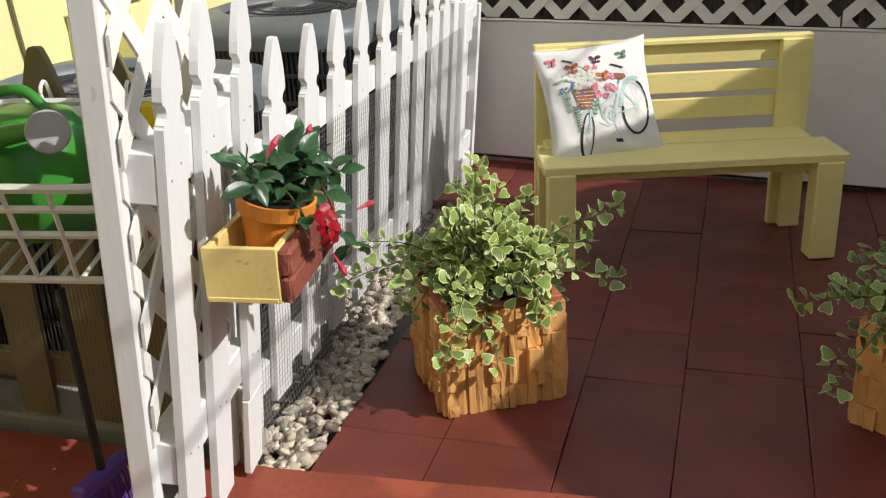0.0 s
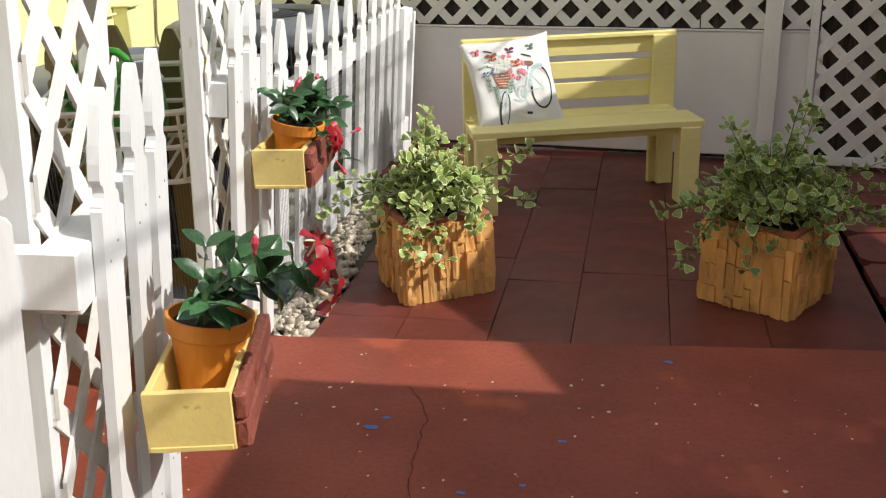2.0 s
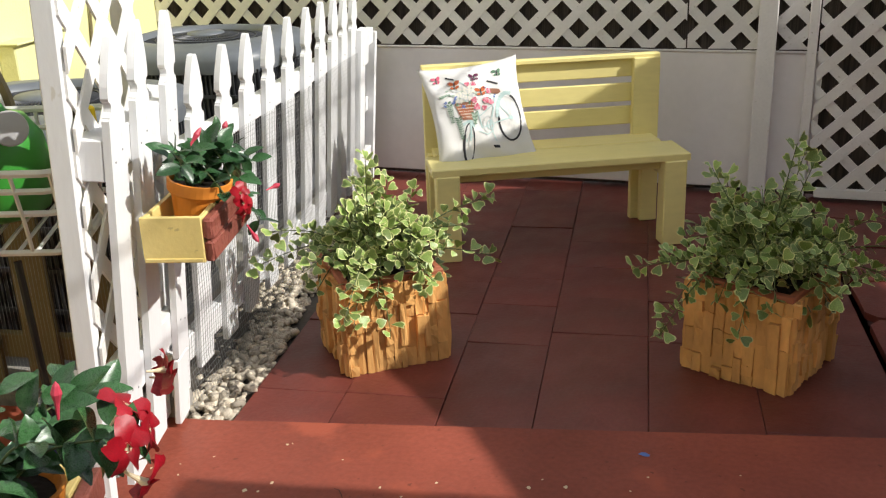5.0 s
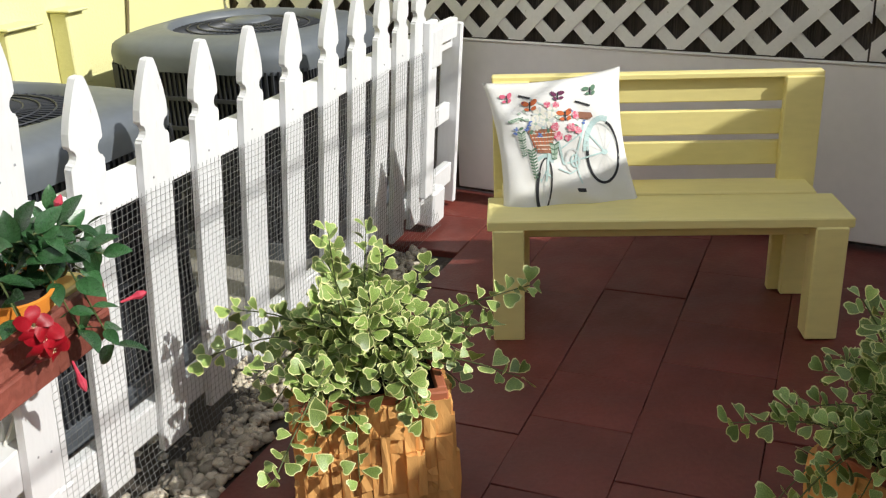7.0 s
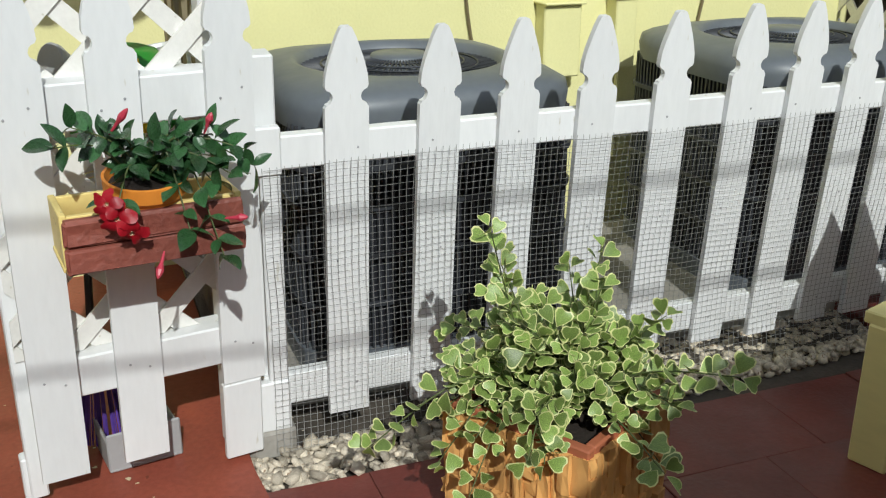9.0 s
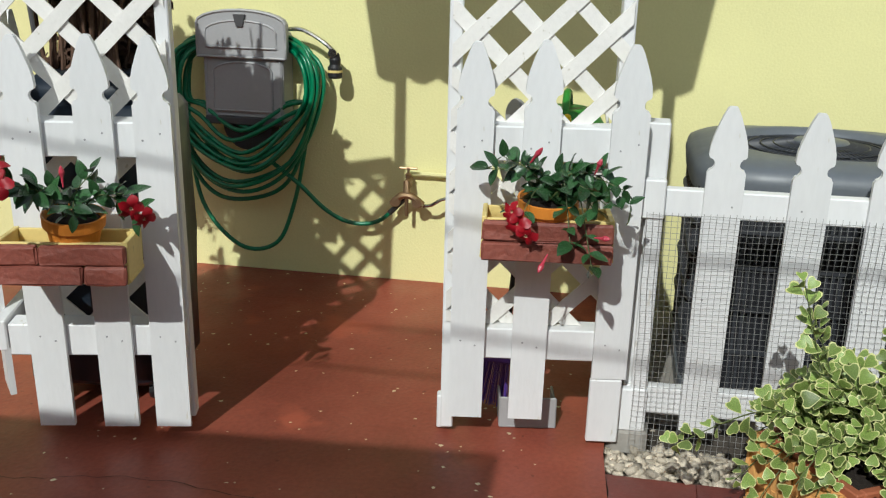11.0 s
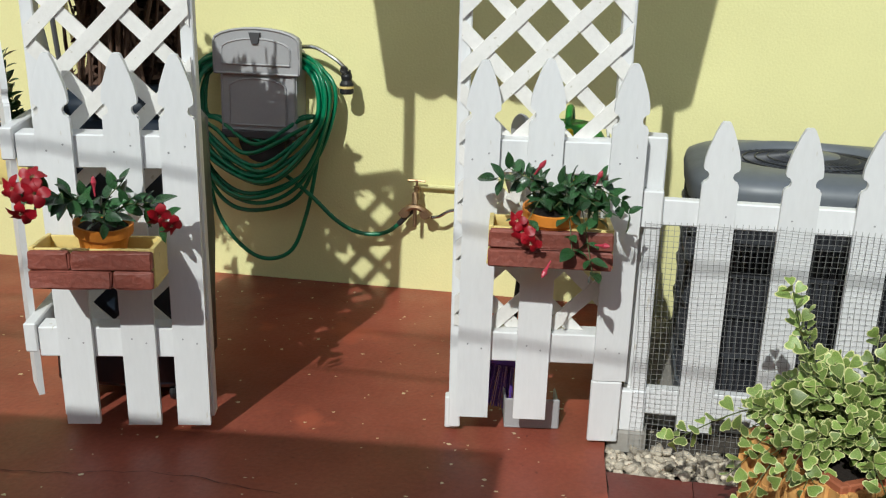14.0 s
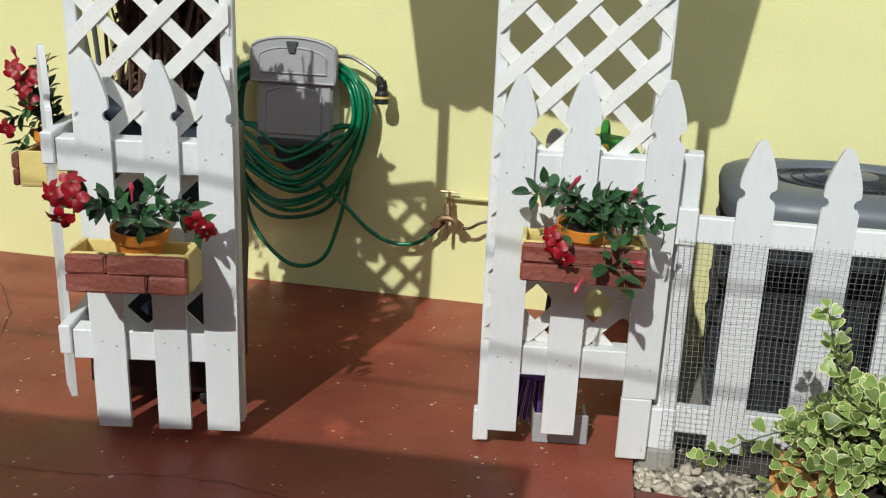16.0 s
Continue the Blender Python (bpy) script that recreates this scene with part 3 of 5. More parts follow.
def pil_at(u, v, up=0.0):
    """Front of the pillow at u, v from -1 to 1: corners drawn out, middle swollen."""
    k = max(0.0, (1 - u * u)) ** 0.42 * max(0.0, (1 - v * v)) ** 0.42
    pull = 1 - 0.115 * (1 - v * v) * abs(u) ** 3
    pull_v = 1 - 0.085 * (1 - u * u) * abs(v) ** 3
    wr = 0.016 * noise.noise(Vector((u * 1.9 + v, v * 2.0, 3.1))) + 0.007 * noise.noise(Vector((u * 4.5 + 2 * v, v * 4.5 - u, 1.7))) - 0.030 * max(0.0, -v - 0.25) * (1 + math.sin(7 * u + 4 * v)) - 0.016 * max(0.0, -u - 0.3) * (1 + math.sin(8 * v - 2 * u))
    return Vector((u * PW * pull, v * PW * 1.02 * pull_v, 0.070 * k + wr * k + up))


bm = bmesh.new()
N = 36
for side in (1, -1):
    g = []
    for i in range(N + 1):
        row = []
        for j in range(N + 1):
            p = pil_at(2 * i / N - 1, 2 * j / N - 1)
            row.append(bm.verts.new((p.x, p.y, p.z * side * (1 if side > 0 else 0.8))))
        g.append(row)
    for i in range(N):
        for j in range(N):
            bm.faces.new((g[i][j], g[i + 1][j], g[i + 1][j + 1], g[i][j + 1]))
bmesh.ops.remove_doubles(bm, verts=bm.verts, dist=0.00052)
part("cover", bm, FABRIC, pil, smooth=True)


def ink(name, col):
    return mat("ink_" + name, col, 0.9, 0.12, 200, 0.2)


INK = {k: ink(k, c) for k, c in dict(black=(0.03, 0.03, 0.035), teal=(0.52, 0.68, 0.66), pink=(0.70, 0.14, 0.22), rose=(0.76, 0.42, 0.45), orange=(0.55, 0.13, 0.04),
                                     leaf=(0.12, 0.22, 0.14), brown=(0.33, 0.15, 0.09), violet=(0.14, 0.03, 0.08), blue=(0.12, 0.20, 0.50), cream=(0.86, 0.82, 0.70), sage=(0.42, 0.52, 0.42), mist=(0.66, 0.68, 0.66)).items()}
ORDER = list(INK)
motif = [bmesh.new()]


def motif_done(name):
    """Closes the motif drawn so far as one printed part."""
    part(name, motif[0], [INK[k] for k in ORDER], pil)
    motif[0] = bmesh.new()


layer_up = [0.0016]


def fill(col, pts):
    layer_up[0] += 0.000005
    b = motif[0]
    b.faces.new([b.verts.new(pil_at(u, v, layer_up[0])) for u, v in pts]).material_index = ORDER.index(col)


def disc(col, u, v, r, n=12, squash=1.0, turn=0.0):
    c, s = math.cos(turn), math.sin(turn)
    fill(col, [(u + r * math.cos(a) * c - r * squash * math.sin(a) * s, v + r * math.cos(a) * s + r * squash * math.sin(a) * c) for a in [2 * math.pi * k / n for k in range(n)]])


def stroke(col, pts, w):
    fine = [pts[0]]
    for (a, b), (c, d) in zip(pts, pts[1:]):
        n = max(1, int(math.hypot(c - a, d - b) / 0.07))
        fine += [(a + (c - a) * k / n, b + (d - b) * k / n) for k in range(1, n + 1)]
    for (a, b), (c, d) in zip(fine, fine[1:]):
        l = math.hypot(c - a, d - b) or 1
        x, y = -(d - b) / l * w, (c - a) / l * w
        fill(col, [(a + x, b + y), (c + x, d + y), (c - x, d - y), (a - x, b - y)])


def hoop(col, u, v, rx, ry, w, turn=0.0, n=26):
    c, s = math.cos(turn), math.sin(turn)
    stroke(col, [(u + rx * math.cos(a) * c - ry * math.sin(a) * s, v + rx * math.cos(a) * s + ry * math.sin(a) * c) for a in [2 * math.pi * k / n for k in range(n + 1)]], w)


prng = random.Random(11)
hoop("mist", 0.53, -0.20, 0.245, 0.40, 0.006, 0.10)
stroke("black", [(0.53 + 0.25 * math.cos(a) + 0.03 * math.sin(a), -0.20 + 0.42 * math.sin(a)) for a in [math.radians(75 - 9 * k) for k in range(30)]], 0.020)
stroke("teal", [(0.53 + 0.27 * math.cos(a) + 0.03 * math.sin(a), -0.18 + 0.45 * math.sin(a)) for a in [math.radians(70 + 9 * k) for k in range(13)]], 0.038)
for k in range(11):
    a = 2 * math.pi * k / 11
    stroke("mist", [(0.54, -0.20), (0.53 + 0.21 * math.cos(a), -0.20 + 0.36 * math.sin(a))], 0.003)
disc("teal", 0.54, -0.20, 0.05, 10, 0.8)
motif_done("printed_wheel")
hoop("black", -0.36, -0.56, 0.10, 0.38, 0.011, -0.16)
stroke("black", [(-0.36 + 0.105 * math.cos(a) + 0.06 * math.sin(a), -0.56 + 0.385 * math.sin(a)) for a in [math.radians(150 + 9 * k) for k in range(15)]], 0.024)
for k in range(8):
    a = 2 * math.pi * k / 8
    stroke("mist", [(-0.36, -0.56), (-0.36 + 0.08 * math.cos(a), -0.56 + 0.33 * math.sin(a))], 0.003)
motif_done("printed_wheel")
fill("teal", [(-0.42, -0.16), (-0.26, -0.10), (-0.19, -0.20), (-0.24, -0.46), (-0.34, -0.40), (-0.41, -0.52)])
for pts, w in (([(-0.33, -0.5), (-0.24, -0.05), (-0.30, 0.3)], 0.016), ([(-0.10, 0.02), (-0.06, -0.3), (0.10, -0.27), (0.30, 0.25)], 0.014), ([(0.10, -0.27), (0.54, -0.20), (0.30, 0.12)], 0.011),
               ([(0.10, -0.27), (0.16, -0.60)], 0.008), ([(-0.10, -0.10), (0.25, 0.10)], 0.009), ([(-0.14, -0.35), (0.02, -0.44), (0.14, -0.38)], 0.009)):
    stroke("teal", pts, w)
hoop("mist", 0.07, -0.26, 0.10, 0.15, 0.012)
hoop("teal", 0.10, -0.27, 0.055, 0.08, 0.010)
fill("black", [(0.08, -0.66), (0.20, -0.68), (0.21, -0.74), (0.10, -0.72)])
stroke("black", [(-0.55, 0.75), (-0.40, 0.68)], 0.014)
stroke("teal", [(-0.40, 0.68), (-0.22, 0.55)], 0.008)
stroke("black", [(0.22, 0.55), (0.42, 0.46)], 0.014)
fill("brown", [(0.22, 0.40), (0.42, 0.36), (0.44, 0.30), (0.38, 0.27), (0.24, 0.30)])
motif_done("printed_bicycle")
for k in range(6):
    stroke("brown", [(-0.50 + 0.018 * k, 0.20 - 0.055 * k), (-0.12 - 0.018 * k, 0.17 - 0.055 * k)], 0.026)
for k in range(7):
    stroke("orange", [(-0.48 + 0.05 * k, 0.18), (-0.43 + 0.035 * k, -0.08)], 0.007)
for k in range(5):
    stroke("cream", [(-0.48 + 0.018 * k, 0.17 - 0.055 * k), (-0.14 - 0.018 * k, 0.145 - 0.055 * k)], 0.006)
motif_done("printed_basket")
for k in range(40):
    a, r = prng.uniform(0, 6.28), prng.random() ** 0.5
    disc(prng.choice(("sage", "mist", "sage", "leaf", "cream")), -0.20 + 0.50 * r * math.cos(a), 0.33 + 0.24 * r * math.sin(a), prng.uniform(0.015, 0.04), 7, prng.uniform(0.3, 0.7), a)
for u, v, rad in ((-0.30, 0.42, 0.10), (-0.22, 0.33, 0.10), (-0.38, 0.30, 0.09), (-0.12, 0.45, 0.08)):
    for k in range(13):
        a = 6.283 * k / 13
        disc("cream" if k % 3 else "mist", u + 0.7 * rad * math.cos(a), v + 0.7 * rad * math.sin(a), 0.5 * rad, 7, 0.42, a)
    disc("sage", u, v, 0.25 * rad, 8)
for u, v, rad in ((-0.12, 0.22, 0.06), (-0.09, 0.09, 0.065), (0.10, 0.18, 0.065), (0.19, 0.13, 0.055), (0.20, 0.35, 0.06), (-0.06, 0.53, 0.05), (-0.18, 0.55, 0.05), (0.04, 0.05, 0.05)):
    for k in range(6):
        a = 6.283 * k / 6 + u * 9
        disc("rose" if k % 2 else "pink", u + 0.5 * rad * math.cos(a), v + 0.5 * rad * math.sin(a), 0.55 * rad, 8, 0.8, a)
    disc("pink", u, v, 0.4 * rad, 8)
for u, v in ((-0.69, 0.20), (-0.67, 0.26), (-0.48, 0.28), (-0.45, 0.32), (-0.52, 0.24), (0.30, 0.24), (0.13, 0.42), (-0.34, 0.14)):
    for k in range(4):
        disc("blue", u + prng.uniform(-0.025, 0.025), v + prng.uniform(-0.025, 0.025), 0.02, 6, 0.6, k)
motif_done("printed_bouquet")
for u0, v0, u1, v1, dark in ((-0.49, -0.06, -0.47, -0.44, True), (-0.60, 0.20, -0.60, -0.12, False), (-0.72, 0.36, -0.58, 0.40, False), (-0.16, -0.02, -0.18, -0.22, False)):
    stroke("leaf", [(u0, v0), (u1, v1)], 0.005)
    for k in range(10):
        f = k / 9
        for sgn in (-1, 1):
            disc("leaf" if dark or k % 3 == 0 else "sage", u0 + f * (u1 - u0) + sgn * 0.035 * (1 - 0.4 * f), v0 + f * (v1 - v0) + 0.012, 0.038 * (1 - 0.4 * f), 7, 0.36, sgn * 0.5)
    motif_done("printed_fern")
for u, v, c, s, t in ((-0.73, 0.72, "pink", 0.95, 0.5), (-0.01, 0.66, "violet", 1.0, -0.4), (0.46, 0.68, "leaf", 1.0, 0.5), (-0.42, 0.56, "orange", 1.1, 0.1), (0.04, 0.35, "orange", 1.1, 0.3)):
    for dx, dy, r in ((-0.06, 0.045, 0.062), (0.06, 0.05, 0.065), (-0.045, -0.035, 0.042), (0.05, -0.03, 0.045)):
        disc(c, u + 0.9 * s * dx, v + 1.0 * s * dy, 0.85 * s * r, 9, 0.62, t + dx * 9)
        if c == "orange":
            disc("violet", u + 1.3 * s * dx, v + 1.4 * s * dy, 0.28 * s * r, 7, 0.5, t)
    stroke("black", [(u - 0.012, v - 0.06 * s), (u + 0.012, v + 0.06 * s)], 0.010)
    motif_done("printed_butterfly")


# ---- leaves ----
def tri_leaf(seed):
    """Triangular leaf, creamy at the margin, folded along the rib."""
    r = random.Random(seed)
    outl = [(0.0, 0.0), (0.30, 0.34), (0.50, 0.70), (0.47, 0.92), (0.28, 1.02), (0.06, 0.93), (-0.06, 0.93), (-0.28, 1.02), (-0.47, 0.92), (-0.50, 0.70), (-0.30, 0.34)]
    bm = bmesh.new()

    def pt(x, y):
        return Vector((x, y, 0.22 * abs(x) - 0.20 * (y - 0.4) ** 2 + r.uniform(-0.01, 0.01)))
    o = [bm.verts.new(pt(x * r.uniform(0.94, 1.06), y)) for x, y in outl]
    q = r.uniform(0.76, 0.88)
    inn = [bm.verts.new(pt(x * q, 0.5 + (y - 0.5) * (q + 0.04)) + Vector((0, 0, 0.008))) for x, y in outl]
    mid = [bm.verts.new(pt(0, 0.25)), bm.verts.new(pt(0, 0.6))]
    n = len(outl)
    for i in range(n):
        bm.faces.new((o[i], o[(i + 1) % n], inn[(i + 1) % n], inn[i])).material_index = 1
    for ring in ((inn[0], inn[1], mid[0]), (mid[0], inn[1], inn[2], mid[1]), (mid[1], inn[2], inn[3], inn[4], inn[5]), (mid[1], inn[5], inn[6]),
                 (mid[1], inn[6], inn[7], inn[8], inn[9]), (mid[0], mid[1], inn[9], inn[10]), (inn[0], mid[0], inn[10])):
        bm.faces.new(ring).material_index = 0
    return done("leaf", bm, [LEAF_IN, LEAF_EDGE], smooth=True)


TRI = [tri_leaf(i) for i in range(6)]


def long_leaf(seed):
    r = random.Random(seed)
    bm = bmesh.new()
    rows = []
    for k in range(8):
        t = k / 7
        w = 0.29 * math.sin(math.pi * min(1, t * 0.97 + 0.02)) ** 0.75 * (1.05 - 0.25 * t)
        z = -0.25 * t * t + 0.10 * t
        rows.append([bm.verts.new((x * w, t, z + 0.28 * abs(x) * w + 0.012 * math.sin(9 * t + x))) for x in (-1, -0.5, 0, 0.5, 1)])
    for a, b in zip(rows, rows[1:]):
        for i in range(4):
            bm.faces.new((a[i], a[i + 1], b[i + 1], b[i]))
    return done("leaf", bm, LEAF_DARK, smooth=True)


LONG = [long_leaf(i) for i in range(4)]


def facing(p, d, n, size):
    """A pose at p whose y runs along d and whose z leans to n."""
    y = d.normalized()
    x = y.cross(n)
    if x.length < 0.01:
        x = y.cross(Vector((1, 0.2, 0)))
    x.normalize()
    z = x.cross(y)
    m = Matrix((x, y, z)).transposed().to_4x4()
    m.translation = p
    return m @ Matrix.Diagonal((size, size, size, 1))


def ficus(name, base, stems, seed, label, rim):
    """Shrub of many twigs from the pot; each twig carries its leaves."""
    r = random.Random(seed)
    t = thing(name, pose(*base), label, "plant", "variegated shrubs in the planters")
    count, inner_v, inner_f = 0, [], []
    for tip, droop in stems:
        tip = Vector(tip)
        root = Vector((r.uniform(-0.05, 0.05), r.uniform(-0.05, 0.05), -0.02))
        midp = root.lerp(tip, 0.5) + Vector((0, 0, droop))
        path = spline([root, midp, tip], 8)
        sbm = bmesh.new()
        tube(sbm, path, 0.0034, 5, taper=0.35)
        part("stem", sbm, STEM, t)
        ln = sum((b - a).length for a, b in zip(path, path[1:]))
        steps = max(5, int(ln / 0.0150))
        for k in range(int(steps * 0.22), steps + 1):
            f = k / steps * (len(path) - 1)
            i = min(int(f), len(path) - 2)
            p = path[i].lerp(path[i + 1], f - i)
            d = (path[i + 1] - path[i]).normalized()
            a = k * 2.4 + r.uniform(-0.5, 0.5)
            side = d.cross(Vector((0, 0, 1)))
            side = side.normalized() if side.length > 0.05 else Vector((1, 0, 0))
            upv = side.cross(d)
            out = (0.45 * d + math.cos(a) * side + math.sin(a) * upv * 0.8 + Vector((0, 0, 0.15))).normalized()
            nrm = (Vector((0.55, -0.35, 0.9)) + Vector((r.uniform(-1, 1), r.uniform(-1, 1), r.uniform(-0.5, 0.7))) * 0.75)
            place("leaf", TRI[count % 6], t, facing(p + out * 0.006, out, nrm, r.uniform(0.027, 0.049)))
            count += 1
    return t


def stone_planter(m, label):
    """Square planter clad in rough vertical cast-stone strips, with a clay liner."""
    p = thing("stone_planter", m, label, "planter", "square stone planters")
    h, hw = 0.325, 0.185
    part("core", boxbm((0, 0, h / 2 - 0.005), (2 * hw - 0.012, 2 * hw - 0.012, h - 0.02), bevel=0), STONE_OCHRE, p)
    bm = bmesh.new()
    o, i_ = hw - 0.004, hw - 0.03
    for sx, sy, lx, ly in ((0, 1, 2 * o, 0.026), (0, -1, 2 * o, 0.026), (1, 0, 0.026, 2 * i_), (-1, 0, 0.026, 2 * i_)):
        box(bm, (sx * (o - 0.013), sy * (o - 0.013), h + 0.004), (lx, ly, 0.03), bevel=0.004)
    part("liner_rim", bm, CLAY_DARK, p, "brown clay inner rim")
    part("soil", boxbm((0, 0, h - 0.006), (2 * i_, 2 * i_, 0.012), bevel=0), SOIL, p)
    r = random.Random(int(m.translation.x * 1000))
    for side in range(4):
        rot = pose(0, 0, 0, 0, 0, 90 * side)
        x = -hw
        while x < hw - 0.004:
            w = min(r.uniform(0.018, 0.045), hw - x)
            z = 0.0
            while z < h - 0.004:
                hh = min(r.choice((0.035, 0.05, 0.07, 0.09, 0.12, 0.16)), h - z)
                if h - z - hh < 0.03:
                    hh = h - z
                d = r.choice((0.003, 0.006, 0.008, 0.010, 0.013, 0.022))
                bm = bmesh.new()
                vs = box(bm, (x + w / 2, hw - 0.008 + d / 2, z + hh / 2), (w * 0.97, d + 0.016, hh * 0.985))
                bmesh.ops.subdivide_edges(bm, edges=bm.edges[:], cuts=1, use_grid_fill=True)
                for v in bm.verts:
                    v.co += Vector((r.uniform(-0.002, 0.002), r.uniform(-0.004, 0.003) if v.co.y > hw else 0, r.uniform(-0.003, 0.003)))
                bmesh.ops.transform(bm, matrix=rot, verts=bm.verts)
                part("stone_strip", bm, STONE_OCHRE, p)
                z += hh
            x += w
    return p


stone_planter(pose(-0.105, 2.895, FLOOR_LOW, 0, 0, 31), "ochre stone-strip planter in half sun on pavers")
stone_planter(pose(1.227, 2.935, FLOOR_LOW, 0, 0, -30), "ochre stone-strip planter in shade on pavers")


def twigs(seed, n, spread, height, extra):
    r = random.Random(seed)
    out = []
    for k in range(n):
        a = 2 * math.pi * (k + r.random()) / n * 3
        rad = spread * r.uniform(0.25, 1.0)
        z = height * (1 - (rad / spread) ** 1.6) * r.uniform(0.55, 1.05) + r.uniform(0.01, 0.07)
        out.append(((rad * math.cos(a), rad * math.sin(a), z), r.uniform(0.03, 0.08)))
    for k in range(9):
        a = 2 * math.pi * (k + r.random()) / 9
        out.append(((0.245 * math.cos(a), 0.245 * math.sin(a), -r.uniform(0.02, 0.10)), 0.10))
    return out + extra


ficus("ficus_shrub", (-0.105, 2.895, 0.30), twigs(3, 46, 0.27, 0.22,
      [((0.378, 0.195, 0.205), 0.05), ((0.404, 0.018, 0.04), 0.05), ((-0.40, 0.0, 0.11), 0.06), ((-0.43, -0.10, 0.01), 0.09), ((0.0, -0.47, -0.03), 0.13), ((0.03, -0.20, 0.455), -0.04), ((0.0, -0.16, 0.36), 0.0),
       ((-0.035, 0.11, 0.345), 0.0), ((0.03, 0.08, 0.30), 0.0), ((-0.10, 0.06, 0.29), 0.0), ((0.20, -0.12, 0.0), 0.08), ((0.24, -0.20, 0.02), 0.09), ((-0.05, -0.27, 0.0), 0.10), ((0.10, -0.27, -0.14), 0.11),
       ((-0.02, -0.30, -0.12), 0.10), ((-0.22, -0.18, 0.03), 0.08), ((0.30, 0.10, 0.12), 0.05), ((0.10, 0.20, 0.22), 0.03)]),
      21, "variegated triangle-leaf ficus shrub in a stone planter", 0.2)
ficus("ficus_shrub", (1.227, 2.935, 0.30), twigs(5, 56, 0.33, 0.28,
      [((-0.43, -0.04, 0.02), 0.05), ((0.54, 0.02, 0.10), 0.06), ((0.43, 0.05, 0.23), 0.03), ((0.05, -0.145, 0.49), 0.0), ((0.09, -0.05, 0.44), 0.0), ((-0.20, -0.16, 0.41), 0.0), ((-0.15, -0.08, 0.36), 0.0),
       ((-0.344, -0.30, -0.11), 0.14), ((-0.34, -0.12, -0.15), 0.14), ((-0.10, -0.28, -0.12), 0.12), ((0.40, -0.06, 0.03), 0.06), ((0.14, 0.05, 0.38), 0.0), ((0.50, -0.10, -0.02), 0.08)]),
      22, "wide variegated triangle-leaf ficus shrub in a stone planter", 0.2)


# ---- window boxes, pots and vines ----
def flower_box(m, length, label, split):
    """Small wooden trough: yellow boards, faux-brick front."""
    b = thing("flower_box", m, label, "planter box", "wall boxes on the trellis")
    d, h, t = 0.16, 0.118, 0.014
    part("bottom_board", boxbm((d / 2, 0, 0.006), (d, length - 0.004, 0.012), bevel=0.002), YELLOW_BOX, b)
    part("back_board", boxbm((t / 2, 0, h / 2 + 0.006), (t, length - 2 * t, h - 0.01), bevel=0.002), YELLOW_BOX, b)
    part("front_board", boxbm((d - t / 2, 0, h / 2 + 0.006), (t, length - 2 * t, h - 0.01), bevel=0.002), YELLOW_BOX, b)
    for s in (-1, 1):
        part("end_board", boxbm((d / 2, s * (length / 2 - t / 2), h / 2 + 0.007), (d, t, h - 0.004), bevel=0.002), YELLOW_BOX, b)
        part("end_strip", boxbm((d / 2, s * (length / 2 + 0.001), 0.008), (d - 0.01, 0.004, 0.010), bevel=0.001), YELLOW_BOX, b)
    r = random.Random(int(length * 1e4))
    for row, cuts in enumerate(split):
        for a, c in zip(cuts, cuts[1:]):
            bm = bmesh.new()
            box(bm, (d + 0.013, (a + c) / 2 * length, 0.03 + 0.058 * row), (0.026, (c - a) * length - 0.004, 0.055), bevel=0.006)
            bmesh.ops.subdivide_edges(bm, edges=bm.edges[:], cuts=1)
            for v in bm.verts:
                v.co += Vector((r.uniform(-0.003, 0.003), r.uniform(-0.002, 0.002), r.uniform(-0.002, 0.002)))
            part("brick", bm, BRICK_RED, b)
    return b


BRICKS = (((-0.5, 0.17, 0.5), (-0.5, -0.16, 0.5)), ((-0.5, 0.5), (-0.5, 0.5)))


def clay_pot(m, label, r=0.080, h=0.155):
    p = thing("clay_pot", m, label, "flower pot", "orange clay pots")
    bm = bmesh.new()
    lathe(bm, [(r * 0.66, 0), (r * 0.93, h * 0.76), (r * 1.0, h * 0.76), (r * 1.06, h * 0.80), (r * 1.08, h), (r * 1.0, h * 1.005), (r * 0.94, h * 0.86)], 32)
    part("body", bm, TERRACOTTA, p, smooth=False)
    bm = bmesh.new()
    lathe(bm, [(r * 0.92, h * 0.88), (r * 0.5, h * 0.91)], 20)
    part("soil", bm, SOIL, p)
    return p


def petal_mesh():
    bm = bmesh.new()
    rows = []
    for k in range(6):
        t = k / 5
        w = 0.10 + 0.34 * math.sin(math.pi * (0.10 + 0.70 * t))
        if k == 5:
            w *= 0.55
        rows.append([bm.verts.new((x * w + 0.26 * t * t, 0.12 + 0.95 * t, 0.42 * t - 0.62 * t * t + 0.16 * x * t + 0.06 * math.sin(4 * x + 6 * t))) for x in (-1, -0.4, 0.4, 1)])
    for a, b in zip(rows, rows[1:]):
        for i in range(3):
            bm.faces.new((a[i], a[i + 1], b[i + 1], b[i]))
    return done("petal", bm, PETAL, smooth=True)


PETAL_ME = petal_mesh()


def bloom(parent, p, d, size):
    p, d = Vector(p), Vector(d).normalized()
    bm = bmesh.new()
    lathe(bm, [(0.05 * size, -0.9 * size), (0.09 * size, -0.4 * size), (0.2 * size, 0.12 * size)], 10, cap=False)
    f = part("flower", bm, PALE, parent, "red trumpet flower")
    f.matrix_basis = Matrix.Translation(p) @ d.to_track_quat("Z", "Y").to_matrix().to_4x4()
    for k in range(5):
        place("petal", PETAL_ME, f, pose(0, 0, 0.08 * size, 0, 0, 72 * k) @ pose(0, 0, 0, 6 * math.sin(k * 2.1), 0, 0) @ Matrix.Diagonal((size, size, size, 1)))
    return f


